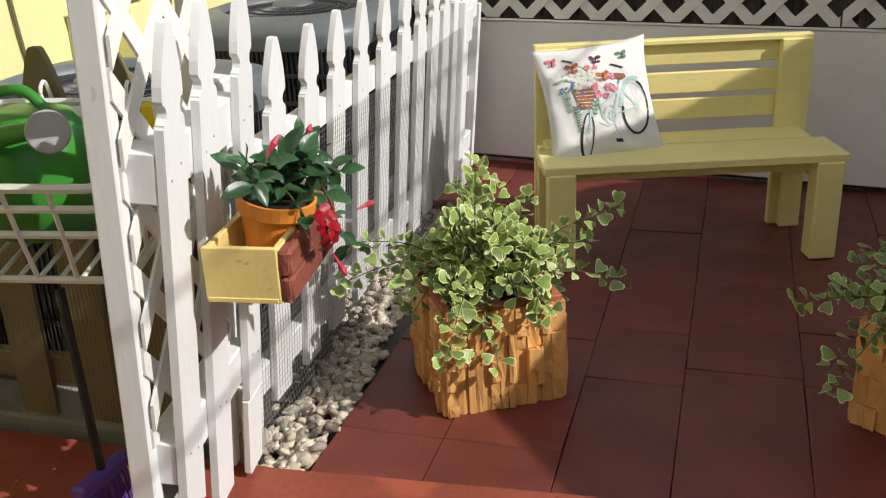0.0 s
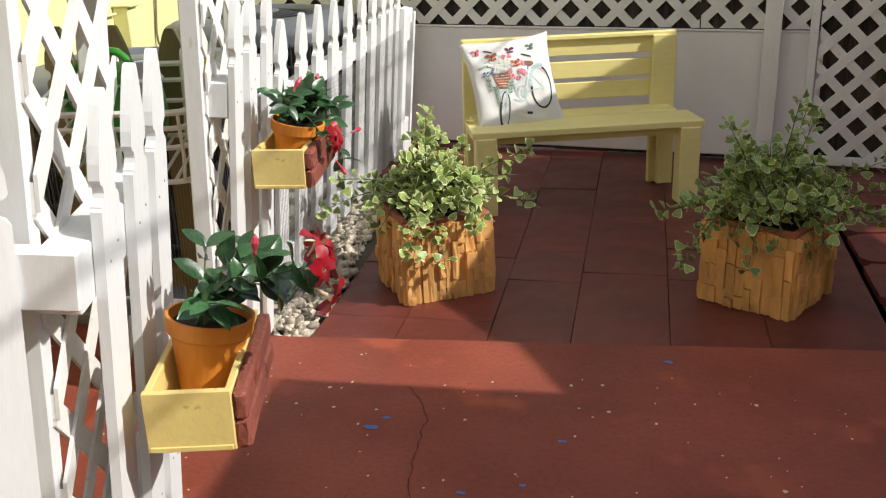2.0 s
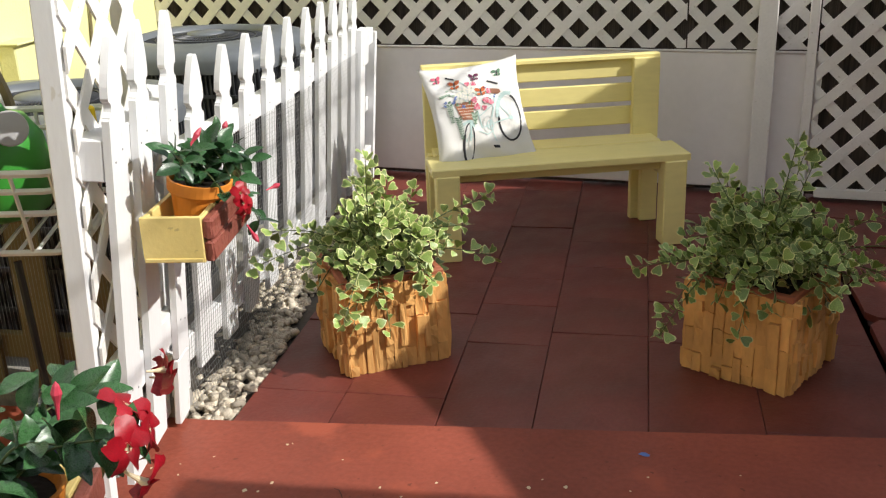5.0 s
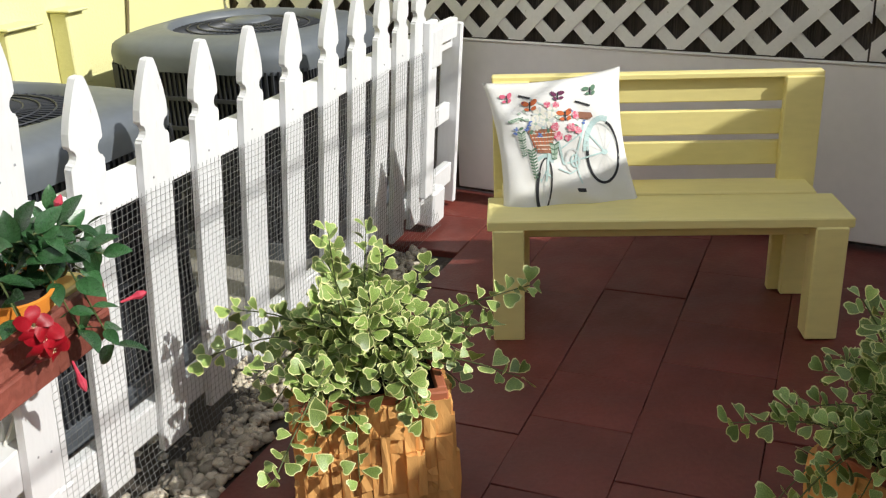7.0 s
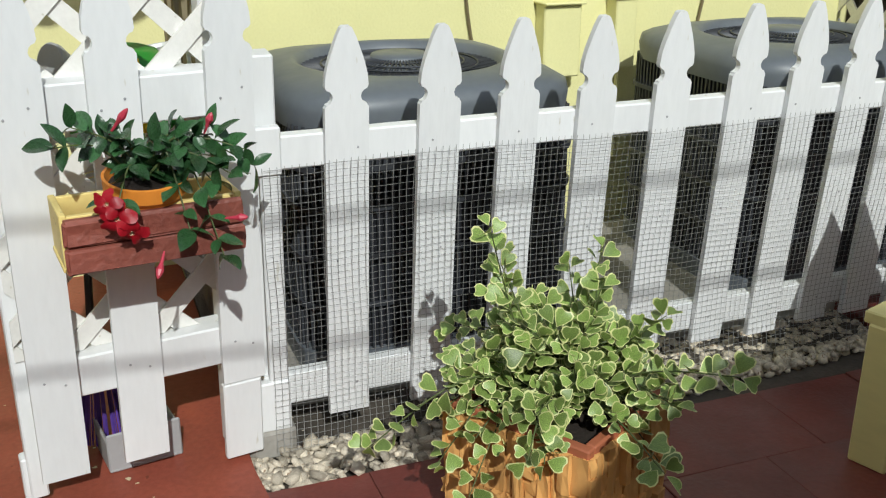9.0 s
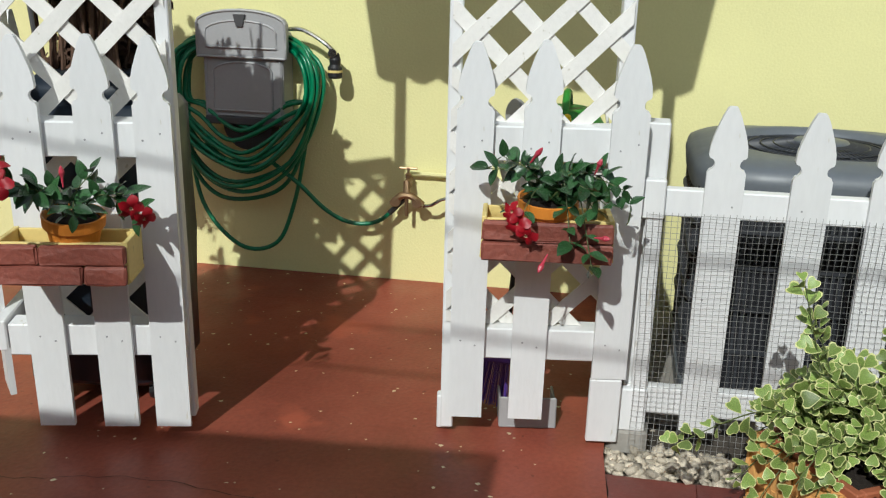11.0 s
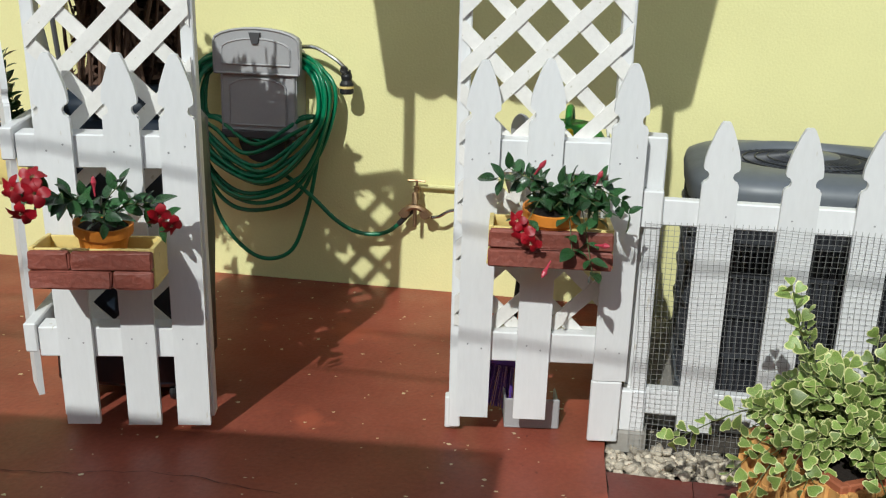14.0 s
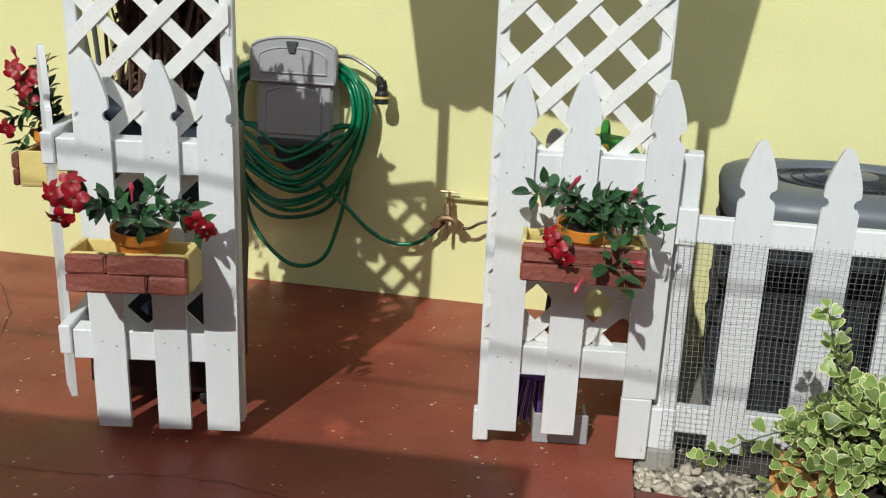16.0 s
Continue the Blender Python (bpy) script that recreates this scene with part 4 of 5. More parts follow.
def bud(parent, p, d, length, pale=False):
    p, d = Vector(p), Vector(d).normalized()
    bm = bmesh.new()
    lathe(bm, [(0.002, 0), (0.004, 0.45 * length), (0.0085, 0.7 * length), (0.005, 0.9 * length), (0.001, length)], 8)
    o = part("bud", bm, BUD, parent, "pink flower bud")
    o.matrix_basis = Matrix.Translation(p) @ d.to_track_quat("Z", "Y").to_matrix().to_4x4()


def mandevilla(m, seed, vines, label, blooms, buds, leaf=0.062, dense=0.021):
    r = random.Random(seed)
    t = thing("mandevilla", m, label, "plant", "red-flowered vines in the boxes")
    count = 0
    for tip, arch in vines:
        tip = Vector(tip)
        root = Vector((r.uniform(-0.02, 0.02), r.uniform(-0.02, 0.02), -0.01))
        path = spline([root, root.lerp(tip, 0.45) + Vector((0, 0, arch)), tip], 8)
        sbm = bmesh.new()
        tube(sbm, path, 0.0028, 5, taper=0.5)
        part("stem", sbm, STEM, t)
        ln = sum((b - a).length for a, b in zip(path, path[1:]))
        steps = max(4, int(ln / dense))
        for k in range(1, steps + 1):
            f = k / steps * (len(path) - 1)
            i = min(int(f), len(path) - 2)
            p = path[i].lerp(path[i + 1], f - i)
            d = (path[i + 1] - path[i]).normalized()
            for sgn in (-1, 1):
                side = d.cross(Vector((0, 0, 1)))
                side = side.normalized() if side.length > 0.1 else Vector((0, 1, 0))
                a = (k % 2) * 1.4 + r.uniform(-0.5, 0.5)
                w = side * math.cos(a) * sgn + side.cross(d) * math.sin(a) * sgn
                out = (w + 0.5 * d + Vector((0.25, 0, 0.1))).normalized()
                nrm = Vector((0.45, -0.2, 1.0)) + Vector((r.uniform(-1, 1), r.uniform(-1, 1), r.uniform(-0.6, 0.6))) * 0.6
                place("leaf", LONG[count % 4], t, facing(p, out, nrm, leaf * r.uniform(0.65, 1.15)))
                count += 1
    for p, d, s in blooms:
        bloom(t, p, d, s)
    for p, d, s in buds:
        bud(t, p, d, s)
    return t


# box on the first trellis
A = pose(-0.284, 0.747, 0.0, 0, LEAN, 13.5)
B = pose(-0.55, 1.997, 0.0, 0, LEAN_B, 9.0)


def upright(m, local, rz=0.0):
    p = m @ Vector(local)
    return pose(p.x, p.y, p.z, 0, 0, math.degrees(m.to_euler().z) + rz)


box_a = flower_box(pose(-0.175, 0.704, 0.603, 0, 0, 13.5), 0.360, "yellow wooden flower box with faux-brick front on the trellis", BRICKS[0])
box_b = flower_box(pose(-0.455, 2.028, 0.692, 0, 0, 7.0), 0.365, "yellow wooden flower box with cracked red front on the trellis", BRICKS[1])
pot_a_at = pose(-0.175, 0.704, 0.636, 0, 0, 13.5) @ pose(0.075, 0.01, 0)
clay_pot(pot_a_at @ pose(0, 0, 0, 0, 8, 0) @ pose(0, 0, 0, -4, 0, 0), "bright orange clay pot tilted in its flower box")
pot_b_at = pose(-0.455, 2.028, 0.712, 0, 0, 7.0) @ pose(0.083, 0.0, 0)
clay_pot(pot_b_at @ pose(0, 0, 0, 0, 10, 0), "bright orange clay pot tilted in its flower box")
mandevilla(pot_a_at @ pose(0.015, 0, 0.15), 31,
           [((0.14, -0.04, 0.09), 0.05), ((0.06, 0.17, 0.07), 0.05), ((0.0, 0.07, 0.12), 0.02), ((0.13, 0.05, 0.03), 0.05), ((0.03, -0.10, 0.07), 0.03), ((0.23, -0.11, 0.14), 0.03), ((0.09, 0.21, 0.03), 0.06)],
           "glossy mandevilla vine with red flowers in a clay pot",
           [((0.245, -0.15, 0.15), (0.9, -0.35, 0.1), 0.036), ((0.255, -0.09, 0.14), (0.95, 0.1, 0.1), 0.037), ((0.255, -0.13, 0.085), (0.8, 0.0, -0.6), 0.037), ((0.235, -0.10, 0.18), (0.6, 0.3, 0.7), 0.033), ((0.20, 0.22, 0.07), (0.7, 0.5, -0.2), 0.032), ((0.19, 0.25, 0.04), (0.6, 0.6, -0.4), 0.030)],
           [((0.10, 0.02, 0.10), (0.1, 0, 1), 0.06)], leaf=0.070, dense=0.033)
mandevilla(pot_b_at @ pose(0.01, 0, 0.14), 32,
           [((0.03, -0.17, 0.09), 0.04), ((0.0, -0.13, 0.12), 0.03), ((-0.02, -0.09, 0.10), 0.03), ((0.02, -0.04, 0.10), 0.03), ((0.05, 0.10, 0.09), 0.05), ((0.06, 0.20, 0.05), 0.06), ((0.09, 0.12, 0.00), 0.08), ((0.11, 0.06, -0.09), 0.13), ((0.13, 0.12, -0.15), 0.16),
            ((0.05, 0.22, 0.01), 0.07), ((0.03, 0.14, 0.10), 0.03), ((0.10, -0.07, -0.01), 0.05), ((0.12, 0.15, 0.02), 0.06)],
           "dark glossy mandevilla vine trailing from a clay pot",
           [((0.150, -0.085, -0.03), (0.9, -0.3, 0.0), 0.034), ((0.145, -0.06, -0.065), (0.8, -0.2, -0.5), 0.030), ((0.15, -0.10, 0.0), (0.8, -0.5, 0.2), 0.028)],
           [((0.13, 0.0, -0.12), (0.5, -0.35, -0.6), 0.06), ((0.01, -0.06, 0.10), (0.5, 0.5, 0.8), 0.075), ((0.05, 0.12, 0.09), (0.3, 0.3, 0.9), 0.05), ((0.16, 0.12, -0.06), (0.5, 0.6, 0.1), 0.05)], leaf=0.062, dense=0.034)
# box on the south side of the first trellis
C = A @ pose(-0.45, -0.40, 0, 0, 0, -90)
box_c = flower_box(upright(C, (0.01, 0.0, 0.77)), 0.30, "yellow flower box on the trellis end", BRICKS[1])
pot_c_at = upright(C, (0.085, 0.0, 0.79))
clay_pot(pot_c_at, "orange clay pot in the end flower box")
mandevilla(pot_c_at @ pose(0, 0, 0.15), 33,
           [((0.08, 0.05, 0.16), 0.03), ((0.08, -0.06, 0.20), 0.03), ((0.12, 0.08, 0.05), 0.06), ((0.05, 0.12, 0.10), 0.05), ((0.1, 0.1, -0.05), 0.08), ((0.0, 0.08, 0.24), 0.0)],
           "mandevilla vine with many pinkish-red flowers",
           [((0.08, 0.08, 0.17), (0.2, 0.9, 0.2), 0.036), ((0.10, 0.10, 0.22), (0.1, 0.9, 0.3), 0.036), ((0.06, 0.10, 0.12), (0, 0.9, 0.1), 0.034), ((0.14, 0.10, 0.02), (0.2, 0.9, -0.3), 0.034), ((0.03, 0.09, 0.20), (0.0, 0.9, 0.4), 0.032)],
           [((0.1, 0.06, 0.24), (0.2, 0.4, 1), 0.06)])

# ---- hose reel, hose, nozzle, tap ----
reel = thing("hose_reel_box", pose(-2.10, 0.503, 0.755) @ Matrix.Diagonal((1, 0.93, 0.96, 1)), "grey plastic hose hanger box on the wall", "hose reel")


def arch(w, h0, rise, n=10):
    return [(-w, 0), (w, 0), (w, h0)] + [(w * math.cos(math.pi * k / n), h0 + rise * math.sin(math.pi * k / n)) for k in range(1, n)] + [(-w, h0)]


bm = bmesh.new()
prism(bm, arch(0.205, 0.40, 0.05), 0.13, "x", 0.0)
part("body", bm, GREY_PLASTIC, reel)
bm = bmesh.new()
prism(bm, [(a, b + 0.30) for a, b in arch(0.232, 0.16, 0.065)], 0.03, "x", 0.125)
part("lid", bm, GREY_PLASTIC, reel)
bm = bmesh.new()
prism(bm, [(a * 1.0, b * 1.0 + 0.345) for a, b in arch(0.185, 0.075, 0.055)], 0.008, "x", 0.152)
part("lid_panel", bm, GREY_PLASTIC, reel)
bm = bmesh.new()
prism(bm, [(a, b + 0.02) for a, b in arch(0.20, 0.27, 0.05)], 0.012, "x", 0.128)
part("door", bm, GREY_PLASTIC, reel)
bm = bmesh.new()
prism(bm, [(a, b + 0.045) for a, b in arch(0.155, 0.19, 0.045)], 0.008, "x", 0.139)
part("door_panel", bm, GREY_PLASTIC, reel)
for nm, w, h0, rise, up, xx, rr in (("lid_rim", 0.225, 0.155, 0.062, 0.302, 0.155, 0.007), ("lid_bead", 0.180, 0.072, 0.052, 0.347, 0.160, 0.005), ("door_rim", 0.193, 0.262, 0.05, 0.024, 0.140, 0.006), ("door_bead", 0.150, 0.185, 0.045, 0.048, 0.147, 0.005)):
    bm = bmesh.new()
    tube(bm, [(xx, p, q + up) for p, q in arch(w, h0, rise)], rr, 6, True)
    part(nm, bm, GREY_PLASTIC, reel)
part("base_trim", boxbm((0.08, 0, 0.0), (0.15, 0.40, 0.04), bevel=0.006), GREY_PLASTIC_D, reel)
bm = bmesh.new()
prism(bm, [(-0.03, 0.50), (0.03, 0.50), (0.016, 0.445), (-0.016, 0.445)], 0.012, "x", 0.158)
part("latch", bm, GREY_PLASTIC_D, reel)
bm = bmesh.new()
lathe(bm, [(0.13, 0), (0.13, 0.1)], 24, pose(0.0, 0, -0.02, 0, 90, 0))
part("drum", bm, GREY_PLASTIC_D, reel)

hose = thing("garden_hose", pose(-2.10, 0.503, 0.77), "long green garden hose coiled over the wall hanger", "hose")
hr = random.Random(5)
for k in range(13):
    w = 0.262 + 0.006 * k + hr.uniform(-0.012, 0.02)
    low = -0.06 - 0.021 * k + hr.uniform(-0.05, 0.03)
    hi = 0.40 + hr.uniform(-0.03, 0.03)
    x = 0.085 + 0.018 * (k % 5) + 0.004 * k
    tw = hr.uniform(-0.05, 0.05)
    bm = bmesh.new()
    tube(bm, spline([(0.04, -0.14, hi - 0.05), (0.03, 0.12, hi - 0.05), (x - 0.03, w, hi - 0.12), (x, w + 0.03, 0.10), (x + 0.02, w * 0.72, low + 0.12), (x + 0.06, tw, low),
                     (x + 0.02, -w * 0.72, low + 0.10), (x, -w - 0.02, 0.08), (x - 0.03, -w, hi - 0.12)], 7, True), 0.0105, 7, True)
    part("coil", bm, HOSE, hose, smooth=True)
for pts in ([(0.06, -0.29, 0.30), (0.08, -0.30, -0.05), (0.10, -0.24, -0.42), (0.12, -0.05, -0.62), (0.11, 0.13, -0.60), (0.10, 0.22, -0.40), (0.09, 0.28, -0.10), (0.07, 0.31, 0.2)],
            [(0.06, -0.30, 0.2), (0.10, -0.29, -0.20), (0.12, -0.15, -0.38), (0.12, 0.08, -0.37), (0.11, 0.22, -0.26), (0.09, 0.30, 0.0)],
            [(0.10, 0.10, -0.2), (0.12, 0.25, -0.30), (0.11, 0.38, -0.42), (0.10, 0.50, -0.475), (0.09, 0.63, -0.46), (0.085, 0.735, -0.36)]):
    bm = bmesh.new()
    tube(bm, spline(pts, 8), 0.0105, 7)
    part("loop", bm, HOSE, hose, smooth=True)
bm = bmesh.new()
tube(bm, [(0.086, 0.68, -0.42), (0.085, 0.76, -0.335)], 0.0135, 8)
part("coupling", bm, BLACK, hose, "black rubber coupling")

nozzle = thing("hose_nozzle", pose(-1.99, 0.937, 1.05), "black and chrome spray nozzle hanging from the hose", "nozzle")
bm = bmesh.new()
tube(bm, spline([(-0.03, -0.26, 0.12), (0.0, -0.16, 0.125), (0.02, -0.06, 0.08), (0.02, -0.01, 0.04)], 6), 0.010, 8)
part("neck", bm, CHROME, nozzle, "grey metal neck")
bm = bmesh.new()
lathe(bm, [(0.018, 0.03), (0.026, 0.0), (0.024, -0.02), (0.033, -0.035), (0.033, -0.075), (0.028, -0.082)], 18, pose(0.02, 0, 0))
part("head", bm, BLACK, nozzle)
bm = bmesh.new()
lathe(bm, [(0.0345, -0.045), (0.0345, -0.056)], 18, pose(0.02, 0, 0))
part("ring", bm, YELLOW_BOX, nozzle, "yellow ring")
bm = bmesh.new()
lathe(bm, [(0.02, 0), (0.02, 0.012)], 14, pose(0.035, -0.005, 0.03, 0, 90, 0))
part("dial", bm, CHROME, nozzle)

tap = thing("garden_tap", pose(-2.10, 1.268, 0.458), "brass garden tap with a two-way splitter", "tap")
bm = bmesh.new()
tube(bm, [(0.0, 0.55, 0.075), (0.03, 0.55, 0.075), (0.03, 0.0, 0.075), (0.06, 0.0, 0.07)], 0.011, 8)
part("supply_pipe", bm, YELLOW_WALL, tap, "yellow-painted pipe")
bm = bmesh.new()
lathe(bm, [(0.017, 0), (0.017, 0.02), (0.012, 0.025), (0.012, 0.055), (0.016, 0.06), (0.006, 0.066), (0.006, 0.085)], 12, pose(0.075, 0, 0.02))
tube(bm, [(0.04, 0, 0.05), (0.10, 0, 0.045), (0.11, 0, 0.0)], 0.017, 8)
part("valve", bm, BRASS, tap)
bm = bmesh.new()
tube(bm, [(0.075, -0.042, 0.108), (0.075, 0.042, 0.108)], 0.006, 6)
box(bm, (0.075, 0, 0.106), (0.014, 0.014, 0.01))
part("tap_handle", bm, BRASS, tap)
bm = bmesh.new()
tube(bm, spline([(0.10, -0.07, -0.06), (0.105, -0.03, -0.02), (0.105, 0, -0.012), (0.105, 0.03, -0.02), (0.10, 0.075, -0.055)], 5), 0.017, 8)
tube(bm, [(0.105, 0, 0.0), (0.105, 0, -0.11)], 0.009, 8)
for s in (-1, 1):
    lathe(bm, [(0.023, -0.014), (0.023, 0.014)], 10, pose(0.105, s * 0.05, -0.045, 0, 90, 0))
part("splitter", bm, BRASS, tap)
bm = bmesh.new()
tube(bm, spline([(0.10, 0.08, -0.06), (0.11, 0.12, -0.05), (0.11, 0.17, -0.02), (0.10, 0.24, -0.015), (0.08, 0.36, -0.05)], 6), 0.008, 8)
part("steel_hose", bm, CHROME, tap, "braided steel hose")

# ---- old yellow picket row between trellis and wall, shade put in its colour ----
side = thing("side_fence", pose(0, 2.27, 0), "old yellow picket fence near the trellis, colour darkened for shade", "fence")
for k in range(7):
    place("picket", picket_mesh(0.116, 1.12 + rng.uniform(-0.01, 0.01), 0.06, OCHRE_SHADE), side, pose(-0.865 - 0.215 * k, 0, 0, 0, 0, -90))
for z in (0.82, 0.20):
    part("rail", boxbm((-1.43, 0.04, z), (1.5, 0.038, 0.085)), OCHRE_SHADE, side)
bm = bmesh.new()
for i in range(110):
    x = -0.72 - 0.0127 * i
    ribbon(bm, Vector((x, -0.024, 0.02)), Vector((x, -0.024, 0.75)), 0.00052)
for j in range(58):
    ribbon(bm, Vector((-0.72, -0.024, 0.02 + 0.0127 * j)), Vector((-2.1, -0.024, 0.02 + 0.0127 * j)), 0.00052)
part("wire_cloth", bm, WIRE, side)["kind"] = "stuff"

# ---- basket with a watering can, broom, dustpan ----
bk = thing("laundry_basket", pose(-0.90, 2.03, 0.965, 10, 0, 9) @ pose(0, 0, -0.25), "white plastic crate basket hung behind the trellis", "basket")


def rim(bm, hx, hy, z, r, rad=0.06):
    pts = []
    for cx, cy, a0 in ((1, 1, 0), (-1, 1, 90), (-1, -1, 180), (1, -1, 270)):
        for k in range(4):
            a = math.radians(a0 + 30 * k)
            pts.append((cx * (hx - rad) + rad * math.cos(a), cy * (hy - rad) + rad * math.sin(a), z))
    tube(bm, pts, r, 6, True)
    return pts


bm = bmesh.new()
hi = rim(bm, 0.25, 0.22, 0.25, 0.011)
rim(bm, 0.24, 0.21, 0.195, 0.009)
rim(bm, 0.228, 0.198, 0.125, 0.009)
lo = rim(bm, 0.215, 0.185, 0.0, 0.009)
part("rim", bm, PLASTIC_WHITE, bk)
bars = []
for k in range(5):
    x = -0.20 + 0.10 * k
    for s in (-1, 1):
        bars.append([(x * 1.05, s * 0.22, 0.25), (x, s * 0.2, 0.1), (x * 0.92, s * 0.185, 0.0)])
        bars.append([(s * 0.25, x * 0.9, 0.25), (s * 0.23, x * 0.87, 0.1), (s * 0.215, x * 0.8, 0.0)])
for k in range(9):
    bars.append([(-0.2 + 0.05 * k, -0.185, 0.0), (-0.2 + 0.05 * k, 0.185, 0.0)])
for pts in bars:
    bm = bmesh.new()
    tube(bm, pts, 0.006, 5)
    part("bar", bm, PLASTIC_WHITE, bk)
for sx in (-1, 1):
    bm = bmesh.new()
    tube(bm, spline([(sx * 0.11, 0.215, 0.25), (sx * 0.11, 0.222, 0.285), (sx * 0.11, 0.25, 0.29), (sx * 0.11, 0.262, 0.22)], 4), 0.005, 6)
    part("hook", bm, PLASTIC_WHITE, bk)

can = thing("watering_can", pose(-0.95, 2.04, 0.745), "bright green plastic watering can in the basket", "watering can")
bm = bmesh.new()
lathe(bm, [(0.09, 0), (0.13, 0.02), (0.15, 0.12), (0.14, 0.22), (0.10, 0.28), (0.07, 0.29)], 24)
part("body", bm, CAN_GREEN, can, smooth=True)
bm = bmesh.new()
tube(bm, spline([(-0.08, -0.10, 0.20), (0.02, -0.15, 0.26), (0.12, -0.15, 0.285), (0.16, -0.14, 0.285)], 6), 0.026, 10, taper=0.7)
part("spout", bm, CAN_GREEN, can, smooth=True)
bm = bmesh.new()
lathe(bm, [(0.02, -0.04), (0.044, 0.0), (0.046, 0.012), (0.043, 0.016), (0.005, 0.019)], 24, look((0.17, -0.145, 0.285), (1.54, -1.86, 0.755)) @ pose(0, 0, 0, 180, 0, 0))
part("sprinkler_head", bm, GREY_PLASTIC, can, "grey sprinkler head")
bm = bmesh.new()
tube(bm, spline([(-0.13, 0, 0.08), (-0.20, 0, 0.18), (-0.12, 0, 0.30), (0.0, 0, 0.335), (0.07, 0, 0.28)], 6), 0.013, 8)
part("can_handle", bm, CAN_GREEN, can, smooth=True)

trowel = thing("garden_trowel", pose(-0.665, 2.08, 0.78, 4, 4, 0), "yellow-handled garden trowel hung behind the trellis lattice", "trowel")
bm = bmesh.new()
lathe(bm, [(0.014, 0.10), (0.016, 0.2), (0.012, 0.27), (0.006, 0.275)], 10)
part("grip", bm, mat("yellow_plastic", (0.85, 0.62, 0.02), 0.4, 0.04), trowel)
bm = bmesh.new()
lathe(bm, [(0.005, 0.0), (0.005, 0.1)], 8)
part("shaft", bm, CHROME, trowel)

pan = thing("dustpan", pose(-0.735, 1.975, 0.0, 0, 0, 10), "grey plastic dustpan standing behind the trellis", "dustpan")
part("tray", boxbm((0, 0, 0.006), (0.16, 0.19, 0.012)), GREY_PLASTIC, pan)
part("lip", boxbm((0.075, 0, 0.055), (0.008, 0.19, 0.11)), GREY_PLASTIC, pan)
for s in (-1, 1):
    part("cheek", boxbm((0, s * 0.091, 0.045), (0.15, 0.008, 0.09)), GREY_PLASTIC, pan)
broom = thing("broom", pose(-0.79, 1.87, 0.0, -4, -5, 0), "purple-bristled broom with a dark handle", "broom")
bm = bmesh.new()
brr = random.Random(9)
for k in range(160):
    x, y = brr.uniform(-0.02, 0.02), brr.uniform(-0.09, 0.09)
    tube(bm, [(x * 1.5, y * 1.25, 0.012), (x, y * 0.9, 0.17)], 0.0016, 3)
part("bristles", bm, PURPLE, broom, "purple bristles")["kind"] = "stuff"
part("head", boxbm((0, 0, 0.185), (0.045, 0.19, 0.035), bevel=0.008), PURPLE, broom)
bm = bmesh.new()
tube(bm, [(0, 0, 0.2), (0, 0, 0.66)], 0.011, 8)
part("handle", bm, BLACK, broom)

# tools leaning on the wall behind the first trellis
for k, (y, x, tilt) in enumerate(((-0.08, -1.90, 6), (-0.22, -1.95, 3), (-0.34, -1.85, 9), (-0.50, -1.92, -4))):
    tl = thing("garden_rake", pose(x, y, 0.0, tilt, -5, 0), "wooden-handled garden tool leaning on the yellow wall", "garden tool", "tools on the wall")
    bm = bmesh.new()
    tube(bm, [(0, 0, 0.0), (0, 0, 1.5)], 0.013, 8)
    part("handle", bm, WOOD_POLE if k % 2 else GREY_PLASTIC_D, tl)
    bm = bmesh.new()
    for j in range(9):
        tube(bm, spline([(0, 0, 1.45), (0.01, (j - 4) * 0.025, 1.62), (0.02, (j - 4) * 0.05, 1.82)], 4), 0.004, 4)
    part("tines", bm, GREY_PLASTIC_D, tl)

# ---- covered cart standing behind the first trellis ----
cart = thing("covered_grill", pose(-0.69, 0.515, 0.0, 0, 0, 13.5), "grill cart under a dark blue-black cover behind the trellis", "grill")
bm = bmesh.new()
box(bm, (0, 0, 0.54), (0.40, 0.50, 0.96), bevel=0.03)
bmesh.ops.subdivide_edges(bm, edges=bm.edges[:], cuts=3, use_grid_fill=True)
for v in bm.verts:
    v.co += 0.018 * noise.noise_vector(v.co * 6.0) + 0.006 * noise.noise_vector(v.co * 17.0)
part("cover", bm, COVER, cart, smooth=True)
bm = bmesh.new()
box(bm, (0, 0, 1.05), (0.30, 0.42, 0.12), bevel=0.04)
part("lid", bm, COVER, cart, smooth=True)
for sx in (-1, 1):
    for sy in (-1, 1):
        bm = bmesh.new()
        lathe(bm, [(0.03, -0.012), (0.034, 0.0), (0.03, 0.012)], 14, pose(sx * 0.14, sy * 0.15, 0.034, 90, 0, 0))
        part("wheel", bm, BLACK, cart)
        part("caster", boxbm((sx * 0.14, sy * 0.15, 0.07), (0.03, 0.035, 0.03)), BLACK, cart)

# paint chips, damp spots and hairline cracks on the slab
chips = thing("paint_chips", pose(0, 0, 0), "pale paint chips and specks scattered on the slab", "debris", kind="stuff")
cr = random.Random(23)
bm = bmesh.new()
for k in range(460):
    x, y, s = cr.uniform(-2.1, 1.5), cr.uniform(-0.6, 2.15), cr.choice((0.003, 0.004, 0.005, 0.008))
    n = cr.randint(4, 6)
    bm.faces.new([bm.verts.new((x + s * cr.uniform(0.5, 1.3) * math.cos(6.283 * q / n), y + s * cr.uniform(0.5, 1.5) * math.sin(6.283 * q / n), 0.0022)) for q in range(n)])
part("chip", bm, PALE, chips)["kind"] = "stuff"
bm = bmesh.new()
